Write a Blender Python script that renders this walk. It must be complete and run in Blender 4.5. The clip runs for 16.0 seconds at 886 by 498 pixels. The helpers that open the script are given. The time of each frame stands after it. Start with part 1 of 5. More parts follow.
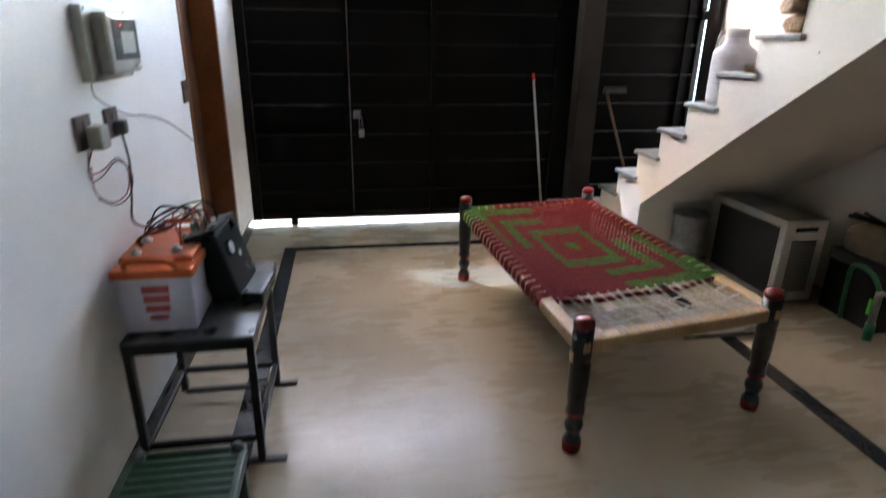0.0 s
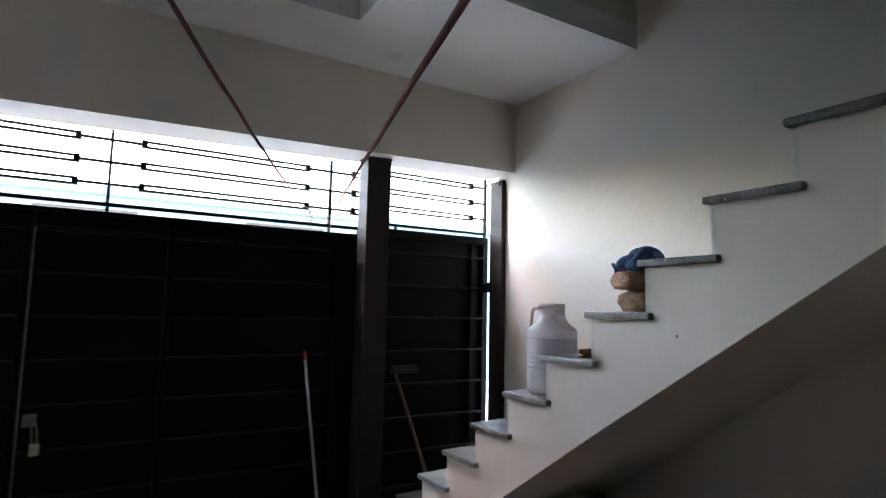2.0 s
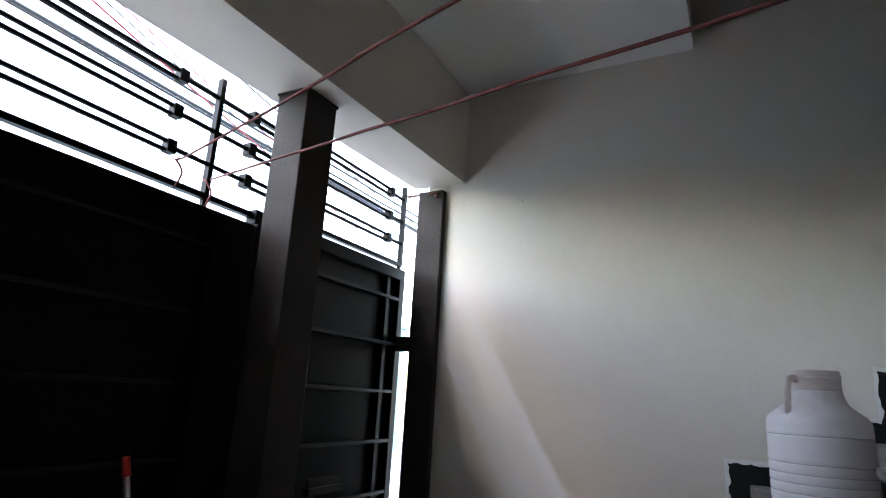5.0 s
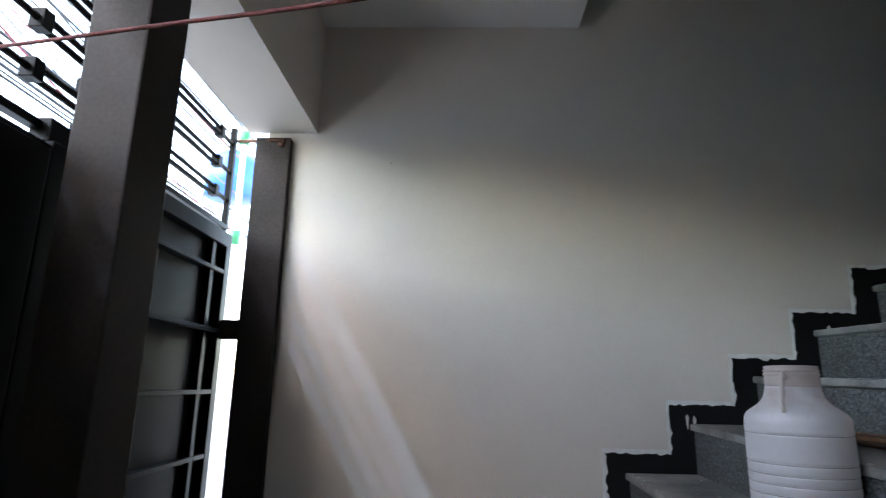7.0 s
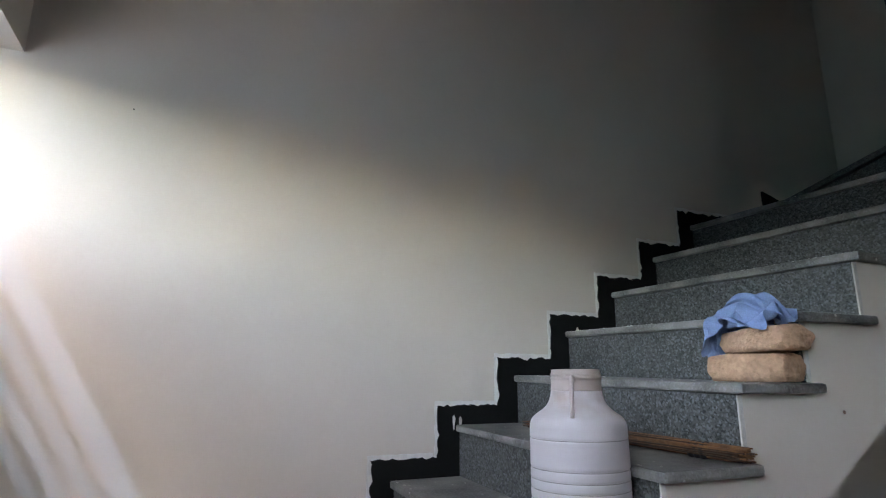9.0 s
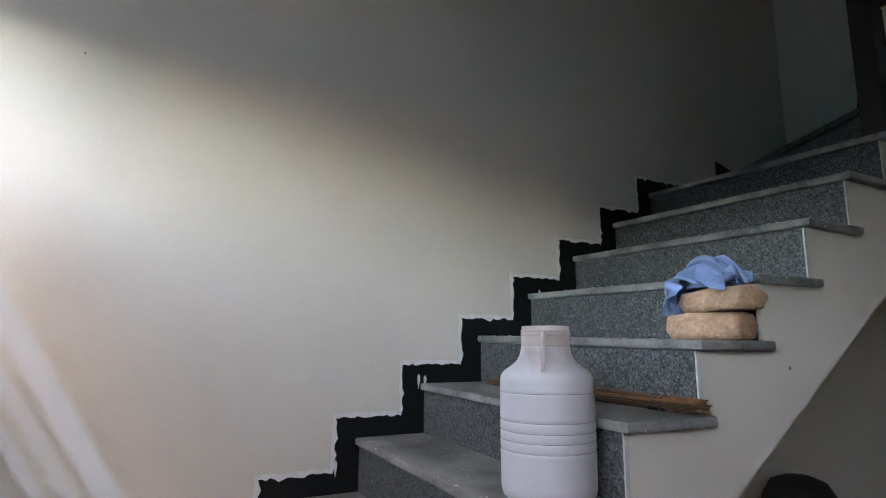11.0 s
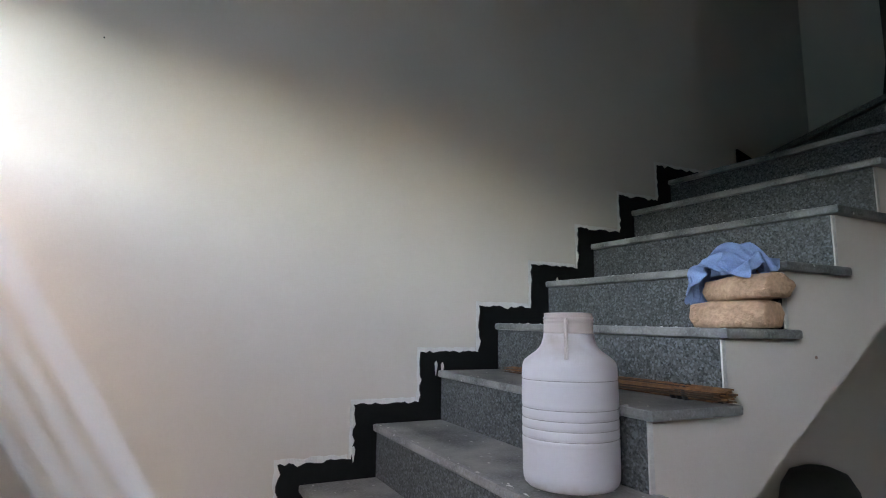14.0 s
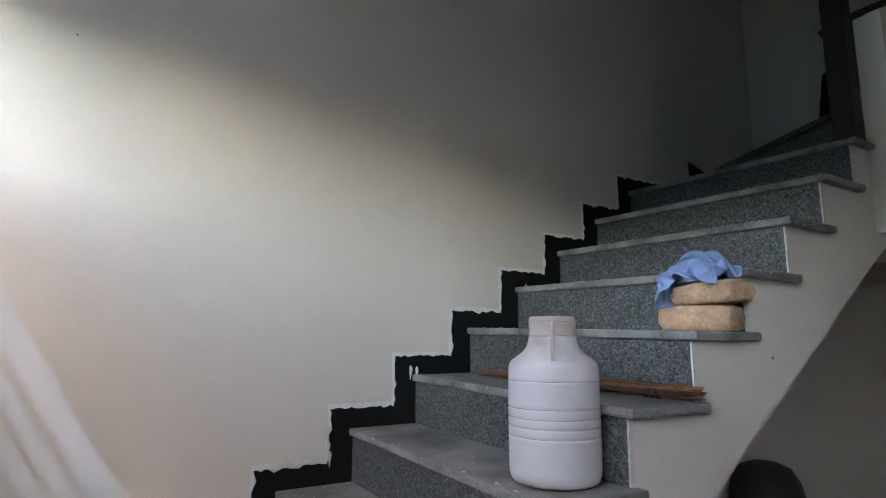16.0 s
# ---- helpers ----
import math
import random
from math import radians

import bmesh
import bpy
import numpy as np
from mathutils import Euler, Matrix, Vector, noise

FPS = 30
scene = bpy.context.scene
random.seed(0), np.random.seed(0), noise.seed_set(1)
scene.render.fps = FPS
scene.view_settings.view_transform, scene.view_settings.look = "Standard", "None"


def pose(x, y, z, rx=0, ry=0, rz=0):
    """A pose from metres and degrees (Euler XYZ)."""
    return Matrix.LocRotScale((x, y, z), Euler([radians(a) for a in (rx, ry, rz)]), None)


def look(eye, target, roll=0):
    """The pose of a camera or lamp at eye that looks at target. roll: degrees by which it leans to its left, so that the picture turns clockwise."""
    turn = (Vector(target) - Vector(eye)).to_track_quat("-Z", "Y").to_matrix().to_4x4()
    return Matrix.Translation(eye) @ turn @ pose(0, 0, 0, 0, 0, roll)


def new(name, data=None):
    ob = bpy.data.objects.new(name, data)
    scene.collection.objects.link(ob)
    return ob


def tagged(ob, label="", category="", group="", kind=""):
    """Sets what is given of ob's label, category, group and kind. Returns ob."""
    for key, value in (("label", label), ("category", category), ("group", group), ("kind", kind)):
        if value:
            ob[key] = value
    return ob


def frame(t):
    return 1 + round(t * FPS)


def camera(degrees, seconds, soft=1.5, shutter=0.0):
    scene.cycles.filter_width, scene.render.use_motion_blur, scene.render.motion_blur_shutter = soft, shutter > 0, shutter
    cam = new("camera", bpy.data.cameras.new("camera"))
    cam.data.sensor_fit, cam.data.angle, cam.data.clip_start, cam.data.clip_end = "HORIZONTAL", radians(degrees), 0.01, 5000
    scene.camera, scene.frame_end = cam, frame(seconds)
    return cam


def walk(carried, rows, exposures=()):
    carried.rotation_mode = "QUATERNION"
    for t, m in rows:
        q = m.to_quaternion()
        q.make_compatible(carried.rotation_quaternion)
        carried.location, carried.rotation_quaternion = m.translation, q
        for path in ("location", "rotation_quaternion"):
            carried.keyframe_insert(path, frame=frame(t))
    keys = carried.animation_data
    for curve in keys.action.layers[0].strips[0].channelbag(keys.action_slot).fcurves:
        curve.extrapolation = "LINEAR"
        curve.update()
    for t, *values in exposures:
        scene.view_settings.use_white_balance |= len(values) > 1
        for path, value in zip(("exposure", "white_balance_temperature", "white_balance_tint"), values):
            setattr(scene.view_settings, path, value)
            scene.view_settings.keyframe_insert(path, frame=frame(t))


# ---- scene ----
cam = camera(75.2, 16.0, soft=1.1, shutter=0.4)
PATH = [
    (0, (0.75, 0.806, 1.538), (1.06, 2.659, 0.851), 0.9),
    (0.5, (0.77, 1.062, 1.601), (1.234, 2.964, 1.193), 0.8),
    (1, (0.911, 1.307, 1.589), (1.523, 3.204, 1.431), 1.0),
    (1.5, (1.04, 1.515, 1.624), (1.868, 3.335, 1.665), 1.1),
    (2, (1.075, 1.87, 1.582), (2.105, 3.572, 1.788), 1.2),
    (2.5, (1.135, 2.266, 1.537), (2.294, 3.867, 1.842), 1.5),
    (3, (1.231, 2.642, 1.563), (2.53, 4.123, 1.906), 1.7),
    (3.2, (1.216, 2.785, 1.555), (2.552, 4.231, 1.907), 1.7),
    (5.3, (1.129, 4.176, 1.497), (2.891, 5.001, 1.962), 2.5),
    (5.5, (1.211, 4.223, 1.519), (3.002, 5.0, 1.956), 1.9),
    (6, (1.421, 4.433, 1.432), (3.282, 4.972, 1.927), 2.4),
    (6.5, (1.445, 4.562, 1.531), (3.374, 4.864, 1.966), 1.5),
    (7, (1.433, 4.738, 1.554), (3.379, 4.798, 2.012), 1.1),
    (7.5, (1.524, 4.754, 1.553), (3.46, 4.59, 2.029), 0.5),
    (8, (1.67, 4.678, 1.568), (3.576, 4.281, 2.025), 0.2),
    (8.5, (1.71, 4.681, 1.567), (3.555, 4.07, 2.038), 0.1),
    (9, (1.712, 4.78, 1.588), (3.507, 4.017, 2.033), 0.1),
    (9.5, (1.727, 4.822, 1.577), (3.488, 3.962, 1.972), -0.2),
    (9.7, (1.728, 4.825, 1.577), (3.484, 3.944, 1.947), -0.2),
    (12, (1.744, 4.822, 1.555), (3.495, 3.91, 1.877), 0.4),
    (12.5, (1.746, 4.824, 1.558), (3.51, 3.933, 1.865), 0.2),
    (13, (1.759, 4.827, 1.549), (3.537, 3.958, 1.838), 0.4),
    (13.5, (1.766, 4.826, 1.551), (3.547, 3.963, 1.844), 0.5),
    (14, (1.764, 4.839, 1.558), (3.534, 3.956, 1.853), 0.6),
    (14.5, (1.781, 4.858, 1.554), (3.535, 3.941, 1.844), 0.5),
    (15, (1.789, 4.899, 1.547), (3.52, 3.937, 1.835), 0.4),
    (15.5, (1.796, 4.949, 1.544), (3.503, 3.95, 1.839), 0.4),
    (16, (1.777, 4.949, 1.55), (3.459, 3.915, 1.867), 0.3),
]
EXPOSURES = [(t, e, 8600 if t < 0.3 else 7700 if t < 1.8 else 7450 if t < 8 else 7850, 15 if t < 1.8 else 10 if t < 8 else 13) for t, e in ((0, 6.4), (0.5, 5.5), (1.0, 5.25), (1.5, 5.1), (2.5, 5.0), (3.2, 4.8), (5.5, 4.25), (7.0, 4.25), (9.0, 4.75), (12.0, 4.77), (16, 4.77))]
walk(cam, [(t, look(eye, target, roll)) for t, eye, target, roll in PATH], EXPOSURES)


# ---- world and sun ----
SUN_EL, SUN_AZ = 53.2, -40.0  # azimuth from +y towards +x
world = bpy.data.worlds.new("sky")
scene.world = world
world.use_nodes = True
wn = world.node_tree
sky = wn.nodes.new("ShaderNodeTexSky")
sky.sky_type, sky.sun_disc = "NISHITA", False
sky.dust_density, sky.air_density = 1.0, 1.0
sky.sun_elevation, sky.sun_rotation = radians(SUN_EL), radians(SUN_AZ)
wn.links.new(sky.outputs[0], wn.nodes["Background"].inputs[0])
wn.nodes["Background"].inputs[1].default_value = 0.15
# Weak blue lamp, added to draw the sky-coloured streaks on the east wall.
streak_sun = new("streak_sun", bpy.data.lights.new("streak_sun", "SUN"))
streak_sun.data.energy, streak_sun.data.angle, streak_sun.data.color = 0.085, radians(1.2), (0.17, 0.47, 1.0)
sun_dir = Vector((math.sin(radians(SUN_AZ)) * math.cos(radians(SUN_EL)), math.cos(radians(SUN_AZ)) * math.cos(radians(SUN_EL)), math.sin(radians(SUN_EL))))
streak_sun.matrix_world = look(tuple(sun_dir * 40), (0, 0, 0))



# ---- materials ----
def mat(name, color, rough=0.6, metal=0.0, var=0.12, scale=6.0, bump=0.1, bscale=60.0, color2=None, spec=None, stain=0.0, coat=0.0):
    """A procedural surface: base colour mottled at two scales, fine relief."""
    m = bpy.data.materials.new(name)
    m.use_nodes = True
    nt = m.node_tree
    n, l = nt.nodes, nt.links
    b = n["Principled BSDF"]
    b.inputs["Roughness"].default_value, b.inputs["Metallic"].default_value = rough, metal
    if spec is not None:
        b.inputs["Specular IOR Level"].default_value = spec
    b.inputs["Coat Weight"].default_value = coat
    tc = n.new("ShaderNodeTexCoord")
    big = n.new("ShaderNodeTexNoise")
    big.inputs["Scale"].default_value, big.inputs["Detail"].default_value = scale, 5
    l.new(tc.outputs["Object"], big.inputs["Vector"])
    ramp = n.new("ShaderNodeValToRGB")
    c2 = color2 or tuple(c * (1 - var * 2) for c in color)
    ramp.color_ramp.elements[0].position, ramp.color_ramp.elements[1].position = 0.3, 0.7
    ramp.color_ramp.elements[0].color, ramp.color_ramp.elements[1].color = (*c2, 1), (*color, 1)
    l.new(big.outputs[0], ramp.inputs[0])
    fine = n.new("ShaderNodeTexNoise")
    fine.inputs["Scale"].default_value, fine.inputs["Detail"].default_value = bscale, 3
    l.new(tc.outputs["Object"], fine.inputs["Vector"])
    mix = n.new("ShaderNodeMixRGB")
    mix.blend_type, mix.inputs[0].default_value = "OVERLAY", min(1.0, var * 2.0)
    l.new(ramp.outputs[0], mix.inputs[1])
    l.new(fine.outputs[0], mix.inputs[2])
    out = mix.outputs[0]
    if stain > 0:
        st = n.new("ShaderNodeTexNoise")
        st.inputs["Scale"].default_value, st.inputs["Detail"].default_value = 1.3, 8
        l.new(tc.outputs["Object"], st.inputs["Vector"])
        sr = n.new("ShaderNodeMapRange")
        sr.inputs[1].default_value, sr.inputs[2].default_value, sr.inputs[3].default_value, sr.inputs[4].default_value = 0.45, 0.75, 0.0, stain
        l.new(st.outputs[0], sr.inputs[0])
        dm = n.new("ShaderNodeMixRGB")
        dm.blend_type = "MULTIPLY"
        dm.inputs[2].default_value = (0.62, 0.55, 0.47, 1)
        l.new(sr.outputs[0], dm.inputs[0])
        l.new(out, dm.inputs[1])
        out = dm.outputs[0]
    l.new(out, b.inputs["Base Color"])
    rr = n.new("ShaderNodeMapRange")
    rr.inputs[3].default_value, rr.inputs[4].default_value = max(0.02, rough - 0.12), min(1, rough + 0.12)
    l.new(big.outputs[0], rr.inputs[0])
    l.new(rr.outputs[0], b.inputs["Roughness"])
    if bump > 0:
        bp = n.new("ShaderNodeBump")
        bp.inputs["Strength"].default_value, bp.inputs["Distance"].default_value = bump, 0.01
        l.new(fine.outputs[0], bp.inputs["Height"])
        l.new(bp.outputs[0], b.inputs["Normal"])
    return m


M_WALL = mat("painted_plaster", (0.765, 0.695, 0.615), 0.62, var=0.03, scale=2.0, bump=0.06, bscale=160, stain=0.06)
M_WALL_W = mat("white_paint", (0.86, 0.86, 0.85), 0.5, var=0.03, scale=2.0, bump=0.05, bscale=140, stain=0.06)
M_CEIL = mat("ceiling_paint", (0.86, 0.855, 0.84), 0.75, var=0.02, scale=1.5, bump=0.03, bscale=120)
M_SLAT = mat("rubbed_black_paint", (0.010, 0.0095, 0.0085), 0.5, var=0.2, scale=3, bump=0.0, spec=0.2)
M_GATE = mat("black_gate_paint", (0.006, 0.005, 0.0045), 0.36, var=0.2, scale=5, bump=0.05, bscale=90, spec=0.07)
M_POST = mat("brown_black_steel_paint", (0.045, 0.036, 0.032), 0.5, var=0.2, scale=4, bump=0.05, bscale=80, spec=0.1)
M_FLOOR = mat("polished_terrazzo", (0.41, 0.33, 0.24), 0.2, var=0.05, scale=3.0, bump=0.012, bscale=180, color2=(0.38, 0.305, 0.22), stain=0.05, spec=0.26)
fn, fl = M_FLOOR.node_tree.nodes, M_FLOOR.node_tree.links
wipe = fn.new("ShaderNodeTexNoise")
wipe.inputs["Scale"].default_value, wipe.inputs["Detail"].default_value, wipe.inputs["Distortion"].default_value = 1.8, 2, 0.3
fl.new(fn["Texture Coordinate"].outputs["Object"], wipe.inputs["Vector"])
wipe_rough = fn.new("ShaderNodeMapRange")
wipe_rough.inputs[1].default_value, wipe_rough.inputs[2].default_value, wipe_rough.inputs[3].default_value, wipe_rough.inputs[4].default_value = 0.3, 0.75, 0.20, 0.36
fl.new(wipe.outputs[0], wipe_rough.inputs[0])
smear_map = fn.new("ShaderNodeMapping")
smear_map.inputs["Scale"].default_value, smear_map.inputs["Rotation"].default_value = (3.0, 16.0, 1.0), (0, 0, radians(35))
fl.new(fn["Texture Coordinate"].outputs["Object"], smear_map.inputs["Vector"])
smear = fn.new("ShaderNodeTexNoise")
smear.inputs["Scale"].default_value, smear.inputs["Detail"].default_value, smear.inputs["Distortion"].default_value = 1.0, 5, 1.2
fl.new(smear_map.outputs[0], smear.inputs["Vector"])
smear_rough = fn.new("ShaderNodeMapRange")
smear_rough.inputs[1].default_value, smear_rough.inputs[2].default_value, smear_rough.inputs[3].default_value, smear_rough.inputs[4].default_value = 0.35, 0.7, -0.03, 0.06
fl.new(smear.outputs[0], smear_rough.inputs[0])
rough_sum = fn.new("ShaderNodeMath")
fl.new(wipe_rough.outputs[0], rough_sum.inputs[0])
fl.new(smear_rough.outputs[0], rough_sum.inputs[1])
fl.new(rough_sum.outputs[0], fn["Principled BSDF"].inputs["Roughness"])
M_STRIPE = mat("dark_marble", (0.035, 0.04, 0.045), 0.22, var=0.2, scale=8, bump=0.01)


def granite(name, dust):
    """Grey granite: dark and pale crystals of a few millimetres, with a film of dust."""
    m = mat(name, (0.112, 0.117, 0.112), 0.34, var=0.1, scale=5, bump=0.02, bscale=220, color2=(0.076, 0.081, 0.077), stain=0.1)
    nt = m.node_tree
    n, l = nt.nodes, nt.links
    b = n["Principled BSDF"]
    src = b.inputs["Base Color"].links[0].from_socket
    tc = n["Texture Coordinate"]
    for sc, lo, hi, col, amt in ((150, 0.0, 0.42, (0.016, 0.018, 0.019), 0.75), (260, 0.0, 0.35, (0.02, 0.022, 0.024), 0.8), (170, 0.62, 0.95, (0.24, 0.26, 0.28), 0.5)):
        vo = n.new("ShaderNodeTexVoronoi")
        vo.inputs["Scale"].default_value = sc
        l.new(tc.outputs["Object"], vo.inputs["Vector"])
        sep = n.new("ShaderNodeSeparateColor")
        l.new(vo.outputs["Color"], sep.inputs[0])
        mr = n.new("ShaderNodeMapRange")
        mr.inputs[1].default_value, mr.inputs[2].default_value = (hi, lo) if lo == 0.0 else (lo, hi)
        mr.inputs[4].default_value = amt
        l.new(sep.outputs[0], mr.inputs[0])
        mx = n.new("ShaderNodeMixRGB")
        mx.inputs[2].default_value = (*col, 1)
        l.new(mr.outputs[0], mx.inputs[0])
        l.new(src, mx.inputs[1])
        src = mx.outputs[0]
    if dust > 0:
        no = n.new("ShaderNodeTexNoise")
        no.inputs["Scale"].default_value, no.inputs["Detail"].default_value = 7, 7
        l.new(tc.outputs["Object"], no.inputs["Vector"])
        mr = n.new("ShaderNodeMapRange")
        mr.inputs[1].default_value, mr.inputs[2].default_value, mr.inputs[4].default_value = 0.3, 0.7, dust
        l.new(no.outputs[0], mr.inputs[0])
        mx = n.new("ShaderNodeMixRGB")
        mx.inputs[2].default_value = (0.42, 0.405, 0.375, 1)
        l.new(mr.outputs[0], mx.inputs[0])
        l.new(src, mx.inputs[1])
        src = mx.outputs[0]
        # specks of dried paint
        vo = n.new("ShaderNodeTexVoronoi")
        vo.inputs["Scale"].default_value = 16
        l.new(tc.outputs["Object"], vo.inputs["Vector"])
        mr = n.new("ShaderNodeMapRange")
        mr.inputs[1].default_value, mr.inputs[2].default_value, mr.inputs[3].default_value, mr.inputs[4].default_value = 0.06, 0.085, 0.7, 0.0
        l.new(vo.outputs["Distance"], mr.inputs[0])
        mx = n.new("ShaderNodeMixRGB")
        mx.inputs[2].default_value = (0.7, 0.7, 0.68, 1)
        l.new(mr.outputs[0], mx.inputs[0])
        l.new(src, mx.inputs[1])
        src = mx.outputs[0]
    l.new(src, b.inputs["Base Color"])
    return m


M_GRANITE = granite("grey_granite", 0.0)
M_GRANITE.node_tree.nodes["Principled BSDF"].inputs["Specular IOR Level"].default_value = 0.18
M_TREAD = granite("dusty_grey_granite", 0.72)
M_SKIRT = mat("black_granite_skirting", (0.006, 0.007, 0.007), 0.6, var=0.2, scale=8, bump=0.03, spec=0.3)
M_DOORWOOD = mat("brown_door_wood", (0.24, 0.085, 0.03), 0.38, var=0.2, scale=4, bump=0.04, color2=(0.17, 0.055, 0.018))
# Concrete lightened in colour to stand in for sunlight bounced off the street.
M_ROAD = mat("street_concrete", (0.66, 0.63, 0.585), 0.9, var=0.15, scale=1.2, bump=0.2, bscale=40)


# ---- mesh helpers ----
def bm_box(bm, x0, x1, y0, y1, z0, z1, bevel=0.0, m=None):
    r = bmesh.ops.create_cube(bm, size=1.0)
    vs = r["verts"]
    bmesh.ops.scale(bm, vec=(x1 - x0, y1 - y0, z1 - z0), verts=vs)
    bmesh.ops.translate(bm, vec=((x0 + x1) / 2, (y0 + y1) / 2, (z0 + z1) / 2), verts=vs)
    if bevel > 0:
        es = list({e for v in vs for e in v.link_edges})
        rb = bmesh.ops.bevel(bm, geom=es, offset=bevel, segments=2, affect="EDGES", profile=0.6)
        vs = list({v for f in rb["faces"] for v in f.verts} | {v for v in vs if v.is_valid})
    if m is not None:
        bmesh.ops.transform(bm, matrix=m, verts=[v for v in vs if v.is_valid])
    return vs


def ob_mesh(name, bm, material, smooth=False):
    me = bpy.data.meshes.new(name)
    bmesh.ops.recalc_face_normals(bm, faces=bm.faces)
    bm.to_mesh(me)
    bm.free()
    if smooth:
        for p in me.polygons:
            p.use_smooth = True
    me.materials.append(material)
    return new(name, me)


def part(name, bm, material, parent, label="", smooth=False):
    ob = ob_mesh(name, bm, material, smooth)
    ob.parent = parent
    if label:
        ob["label"] = label
    return ob


def box(name, x0, x1, y0, y1, z0, z1, material, parent=None, bevel=0.0, label="", m=None):
    bm = bmesh.new()
    bm_box(bm, x0, x1, y0, y1, z0, z1, bevel, m)
    return part(name, bm, material, parent, label)


def thing(name, label, category, m=None, group=""):
    e = new(name)
    if m is not None:
        e.matrix_world = m
    return tagged(e, label, category, group)


def setting(ob, label, category):
    return tagged(ob, label, category, kind="structure")


def bm_prism(bm, pts, axis, a, b):
    """Extrude a closed outline from a to b along an axis; pts are the two other coordinates in order."""
    def at(p, q):
        return (q, p[0], p[1]) if axis == "x" else (p[0], q, p[1]) if axis == "y" else (p[0], p[1], q)
    lo = [bm.verts.new(at(p, a)) for p in pts]
    hi = [bm.verts.new(at(p, b)) for p in pts]
    n = len(pts)
    bm.faces.new(lo)
    bm.faces.new(hi[::-1])
    for i in range(n):
        bm.faces.new((lo[i], hi[i], hi[(i + 1) % n], lo[(i + 1) % n]))


def bm_lathe(bm, prof, seg=24, m=None):
    """Turn (radius, height) points round z."""
    rings = []
    made = []
    for r, z in prof:
        ring = [bm.verts.new((r * math.cos(2 * math.pi * i / seg), r * math.sin(2 * math.pi * i / seg), z)) for i in range(seg)]
        rings.append(ring)
        made += ring
    for a, b in zip(rings, rings[1:]):
        for i in range(seg):
            j = (i + 1) % seg
            bm.faces.new((a[i], a[j], b[j], b[i]))
    if prof[0][0] > 0.0005:
        bm.faces.new(rings[0][::-1])
    if prof[-1][0] > 0.0005:
        bm.faces.new(rings[-1])
    if m is not None:
        bmesh.ops.transform(bm, matrix=m, verts=made)
    return made


def bm_tube(bm, pts, r, seg=8, taper=None):
    """A round tube along points."""
    pts = [Vector(p) for p in pts]
    rings = []
    side = None
    for i, p in enumerate(pts):
        d = (pts[min(i + 1, len(pts) - 1)] - pts[max(i - 1, 0)]).normalized()
        if side is None:
            side = d.orthogonal().normalized()
        side = (side - d * side.dot(d)).normalized()
        up = d.cross(side)
        rr = r if taper is None else r + (taper - r) * i / max(1, len(pts) - 1)
        rings.append([bm.verts.new(p + side * rr * math.cos(2 * math.pi * k / seg) + up * rr * math.sin(2 * math.pi * k / seg)) for k in range(seg)])
    for a, b in zip(rings, rings[1:]):
        for k in range(seg):
            bm.faces.new((a[k], a[(k + 1) % seg], b[(k + 1) % seg], b[k]))
    bm.faces.new(rings[0][::-1])
    bm.faces.new(rings[-1])


def curve_pts(ctrl, n=8):
    """Points of a smooth line through the control points."""
    c = [Vector(p) for p in ctrl]
    out = []
    for i in range(len(c) - 1):
        p0, p1, p2, p3 = c[max(i - 1, 0)], c[i], c[i + 1], c[min(i + 2, len(c) - 1)]
        for k in range(n):
            t = k / n
            out.append(0.5 * ((2 * p1) + (p2 - p0) * t + (2 * p0 - 5 * p1 + 4 * p2 - p3) * t * t + (3 * p1 - p0 - 3 * p2 + p3) * t ** 3))
    out.append(c[-1])
    return out


# ---- the porch: floor, walls, ceiling ----
WX, EX, GY = -0.08, 3.86, 5.75
floor = setting(box("floor", WX - 0.3, EX + 0.3, -1.8, 5.70, -0.15, 0.0, M_FLOOR), "polished tan terrazzo porch floor with faint smears", "floor")
for a in ((0.235, 0.325, -1.4, 5.12), (0.325, 2.74, 5.04, 5.12), (2.74, 2.83, -1.4, 5.12)):
    setting(box("floor_stripe", a[0], a[1], a[2], a[3], -0.02, 0.004, M_STRIPE), "dark marble border strip set in the floor", "floor border")

# west wall with a door opening and a transom above it
D0, D1, DH, TH = 4.13, 5.06, 2.06, 2.52
bm = bmesh.new()
bm_box(bm, WX - 0.23, WX, -1.8, D0, 0, 3.21)
bm_box(bm, WX - 0.23, WX, D1, 5.9, 0, 3.21)
bm_box(bm, WX - 0.23, WX, D0, D1, TH, 3.21)
setting(ob_mesh("wall_west", bm, M_WALL_W), "white painted plaster wall with a doorway", "wall")
setting(box("wall_south", WX - 0.23, 4.2, -1.95, -1.8, 0, 3.21, M_WALL_W), "plain white painted wall closing the porch", "wall")
bm = bmesh.new()
bm_box(bm, EX, EX + 0.23, 2.19, 5.62, -0.1, 6.0)
bm_box(bm, EX, EX + 0.23, -1.8, 2.19, -0.1, 1.9)
bm_box(bm, EX, EX + 0.23, -1.8, 0.8, 1.9, 3.21)
setting(ob_mesh("wall_east", bm, M_WALL), "cream painted plaster wall beside the stair", "wall")
bm = bmesh.new()
bm_box(bm, 3.95, 4.18, 0.8, 2.19, 1.9, 6.0)
setting(ob_mesh("wall_east_stairwell", bm, M_WALL), "cream plaster wall of the stairwell above the landing", "wall")
setting(box("wall_south_stairwell", 2.55, 4.18, 0.8, 1.05, 1.9, 6.0, M_WALL), "cream plaster wall behind the stair landing", "wall")
beam = setting(box("beam", WX, EX, 5.395, 5.71, 2.66, 3.21, M_WALL), "cream plastered beam above the gate", "beam")
